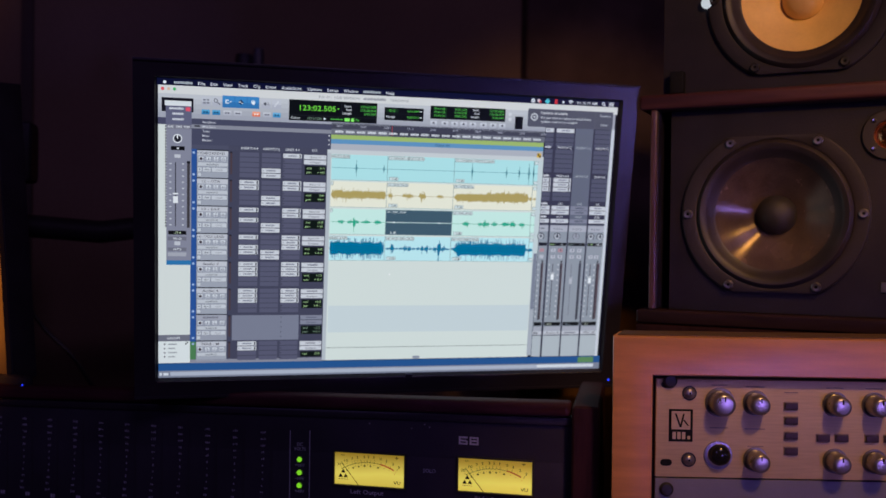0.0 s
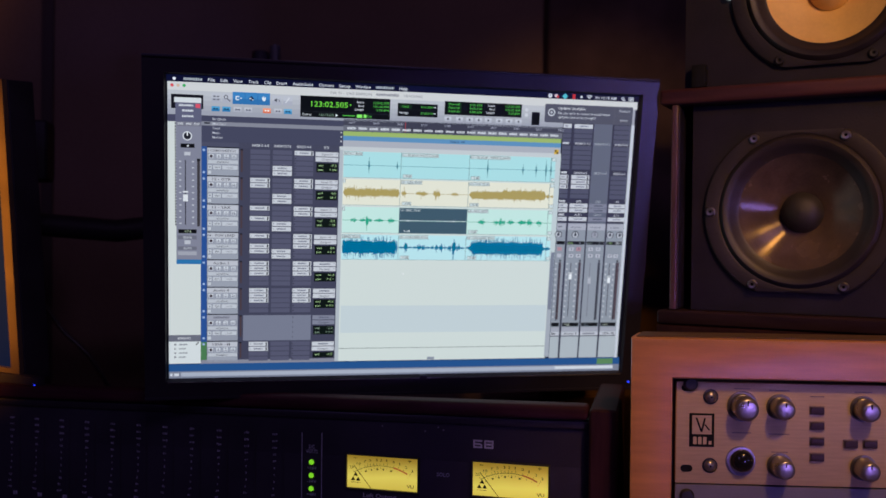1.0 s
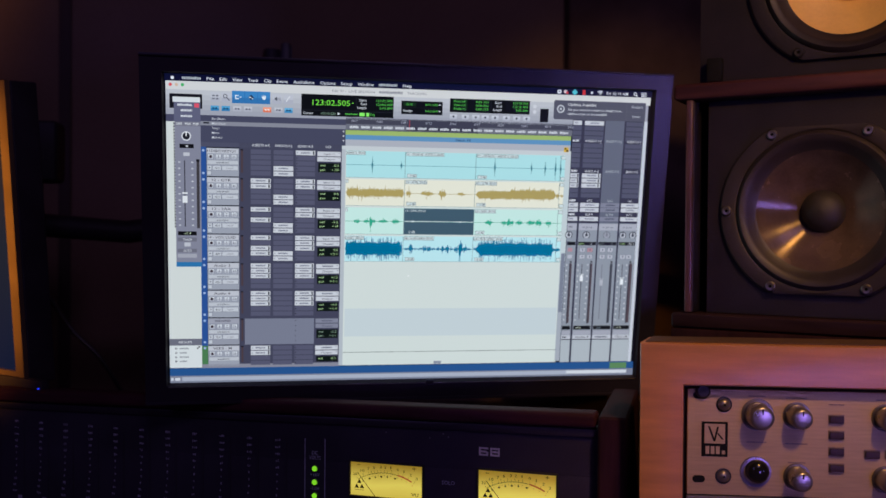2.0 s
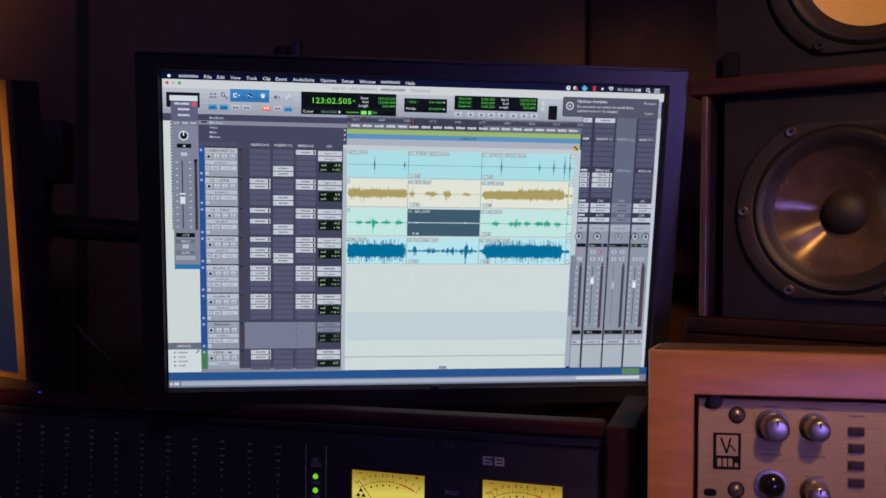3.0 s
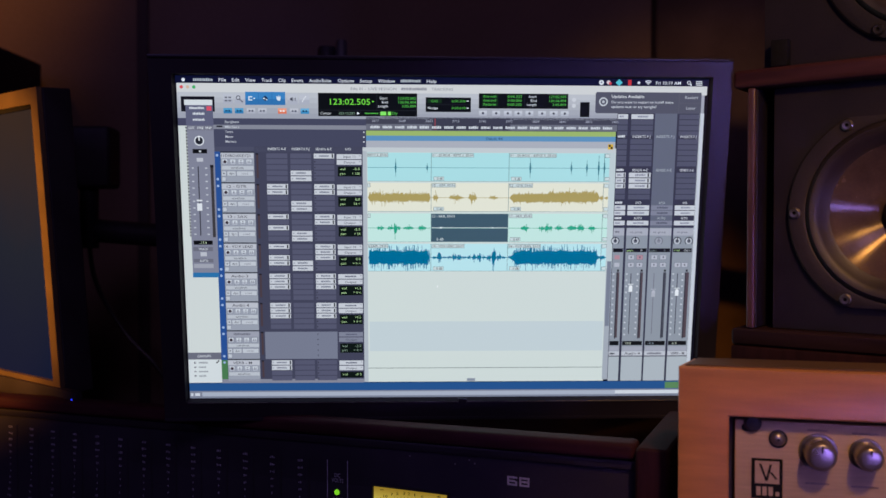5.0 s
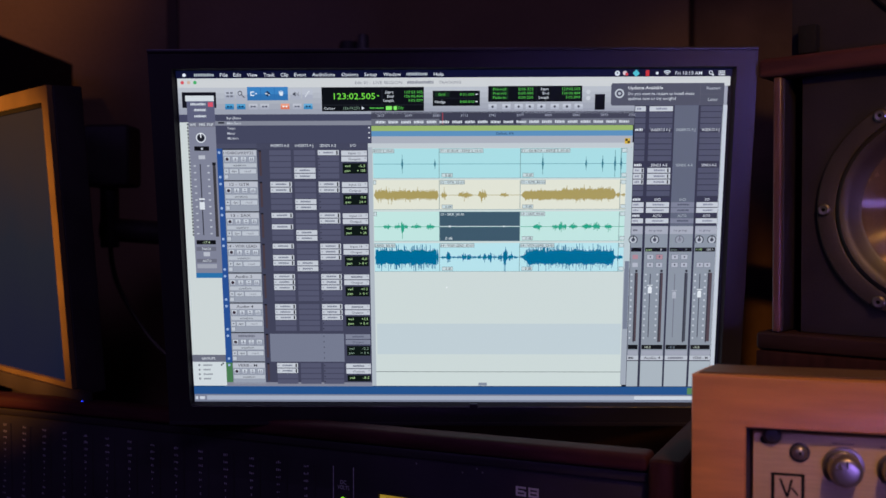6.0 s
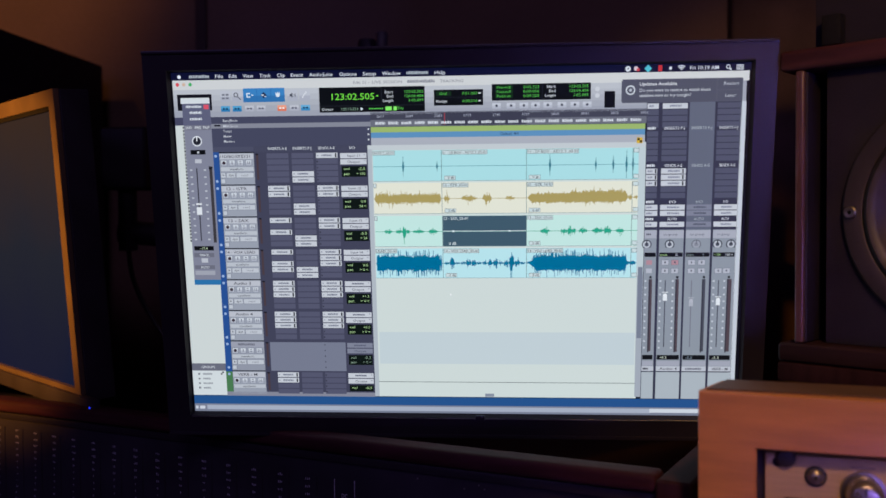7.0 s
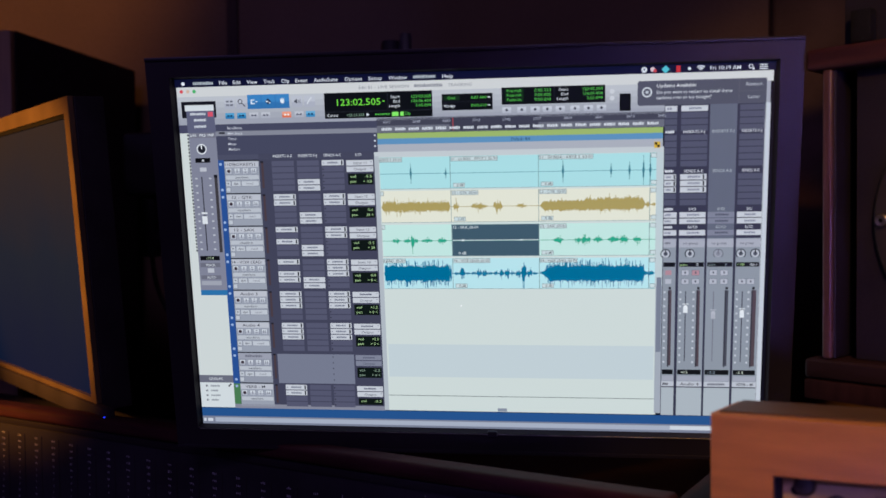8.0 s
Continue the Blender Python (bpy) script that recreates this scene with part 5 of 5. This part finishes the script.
    if cut:
        P.bars("mixer_caption", "30323e", 4, x0 + 2, x0 + 12, 536.5, 4)
    elif off:
        P.bars("mixer_caption", "70727f", 4, x0 + 6, x1 - 8, 536.5, 4)
    else:
        P.text("mixer_caption", "30323e", 4, "Audio 4" if i == 1 else "VERB - M", x0 + 6, x1 - 5, 536.2, 5)
    P.rect("mixer_strip", "b4bcc2", 2, (x0, 543, x1, 593))

# notice
P.rect("notice", "565767", 6, (786, 25, 986, 64.5), (784.5, 27, 986.5, 62.5))
P.rect("notice", "62636f", 7, (943.5, 25, 944.2, 64.5), (944.2, 44.6, 986, 45.2))
P.disc("notice_icon", "d2d6dc", 7, 799.5, 43, 8.2, 20, 0, 360, 5.8)
P.disc("notice_icon", "c2c6ce", 7, 799.5, 43, 2.6, 10)
P.text("notice_caption", "f2f4f6", 7, "Updates Available", 815, 877, 33, 5.4)
P.text("notice_caption", "dfe3e8", 7, "Do you want to restart to install these", 815, 933, 43.4, 4.9)
P.text("notice_caption", "dfe3e8", 7, "updates now or try tonight?", 815, 901, 52, 4.9)
P.text("notice_caption", "c2c6ce", 7, "Restart", 955, 980, 34, 5.2)
P.text("notice_caption", "c2c6ce", 7, "Later", 958, 976, 54, 5.2)
P.rect("pointer_mark", "ffffff", 6, (487, 398, 489, 401))
P.done(screen)

# ---- second display ----
side = thing("computer_display", pose(-0.2260, 0.8690, 1.3379, 4.3, 0, -42), "aluminium-framed display with a dim blue desktop picture", "monitor")
w2, h2 = 0.52, 0.318
fr = bmesh.new()
for x0, za, x1, zb in ((-w2, -0.0165, 0.0, 0.0), (-w2, -h2, 0.0, -h2 + 0.0055), (-0.0145, -h2 + 0.0055, 0.0, -0.0165), (-w2, -h2 + 0.0055, -w2 + 0.0145, -0.0165)):
    box(fr, x0, -0.002, za, x1, 0.0035, zb)
bmesh.ops.remove_doubles(fr, verts=fr.verts[:], dist=1e-5)
part("frame", fr, M_SATIN, side, "satin aluminium frame catching warm light")
part("gasket", box(bmesh.new(), -w2 + 0.02, -0.0006, -0.0212, -0.0185, 0.0022, -0.0167), M_INK, side)
m, n, l, p = tree("dim_desktop_picture")
tc, sp, nz, rp, mx = n.new("ShaderNodeTexCoord"), n.new("ShaderNodeSeparateXYZ"), n.new("ShaderNodeTexNoise"), n.new("ShaderNodeValToRGB"), n.new("ShaderNodeMath")
l.new(tc.outputs["Object"], sp.inputs["Vector"]), l.new(tc.outputs["Object"], nz.inputs["Vector"])
nz.inputs["Scale"].default_value, nz.inputs["Detail"].default_value = 9, 4
mx.operation, mx.inputs[1].default_value = "MULTIPLY_ADD", 0.08
l.new(nz.outputs["Fac"], mx.inputs[0]), l.new(sp.outputs["Z"], mx.inputs[2])
mr = n.new("ShaderNodeMapRange")
mr.inputs["From Min"].default_value, mr.inputs["From Max"].default_value = -0.28, 0.03
l.new(mx.outputs[0], mr.inputs["Value"]), l.new(mr.outputs["Result"], rp.inputs["Fac"])
e = rp.color_ramp.elements
e[0].color, e[1].color = srgb("0c2c56"), srgb("5c463c")
mid_e = e.new(0.5)
mid_e.color = srgb("2a3d52")
l.new(rp.outputs["Color"], p.inputs["Emission Color"])
p.inputs["Base Color"].default_value, p.inputs["Emission Strength"].default_value, p.inputs["Roughness"].default_value = (0.005, 0.005, 0.005, 1), 0.30, 0.6
p.inputs["Specular IOR Level"].default_value = 0.0
part("screen", quads(bmesh.new(), [(-w2 + 0.0145, -h2 + 0.0055, -0.0145, -0.0165)], 0.0025), m, side, "dim blue-grey desktop picture")
part("back_shell", box(bmesh.new(), -w2, 0.0038, -h2 - 0.010, 0.0004, 0.036, 0.0002, 0.003, 3), M_SHELL, side, "black back shell")
part("chin", box(bmesh.new(), -w2 - 0.01, -0.0055, -h2 - 0.018, 0.036, 0.0036, -h2 - 0.0003, 0.002, 2), M_SHELL, side)
part("power_light", lathe(bmesh.new(), [(0.0, -0.0012), (0.0012, -0.0008), (0.0014, 0.0)], 12, (0.0303, -0.0058, -0.3269)), lit("2a3cff", 1.2), side, "tiny blue lamp")
foot = bmesh.new()
box(foot, -0.30, 0.05, DESK - 1.3379 + 0.02, -0.22, 0.075, -0.12, 0.004)
part("stand_column", foot, M_BEZEL, side)

# ---- display arm ----
arm = thing("display_arm", pose(0.049, 1.207, DESK), "black pole-mounted display arm with two upright tubes", "monitor arm")
part("pole", lathe(bmesh.new(), [(0.013, 0.0), (0.013, 0.60), (0.0115, 0.605), (0.0, 0.605)], 28, (-0.006, 0, 0), "Z"), M_BAFFLE, arm)
part("pole", lathe(bmesh.new(), [(0.0085, 0.30), (0.0085, 0.610), (0.0070, 0.614), (0.0, 0.614)], 20, (0.015, -0.004, 0), "Z"), M_TUBE, arm)
part("clamp", box(bmesh.new(), -0.024, -0.02, 0.33, 0.026, 0.02, 0.39, 0.004), M_BAFFLE, arm)
part("reach", box(bmesh.new(), 0.0, -0.395, 0.345, 0.12, -0.018, 0.375, 0.006), M_BAFFLE, arm)
part("cross_arm", tube(bmesh.new(), [(-0.02, -0.02, 0.36), (-0.20, -0.05, 0.335), (-0.33, -0.06, 0.345)], 0.016, 14), M_BAFFLE, arm)
part("joint", box(bmesh.new(), -0.345, -0.09, 0.40, -0.283, -0.04, 0.482, 0.008, 3), M_BAFFLE, arm)
part("joint_post", lathe(bmesh.new(), [(0.012, 0.32), (0.012, 0.42)], 20, (-0.318, -0.065, 0), "Z"), M_BAFFLE, arm)
part("base_plate", box(bmesh.new(), -0.06, -0.06, 0.0, 0.06, 0.06, 0.012, 0.003), M_BAFFLE, arm)
solid("signal_cable", tube(bmesh.new(), curve_points([(-0.27, 1.14, 1.19), (-0.262, 1.145, 1.12), (-0.225, 1.15, 1.05), (-0.18, 1.15, 1.00), (-0.12, 1.16, 0.90), (-0.05, 1.18, DESK + 0.004)]), 0.0032, 8), M_RUBBER, "black cable hanging behind the displays", "cable", "")
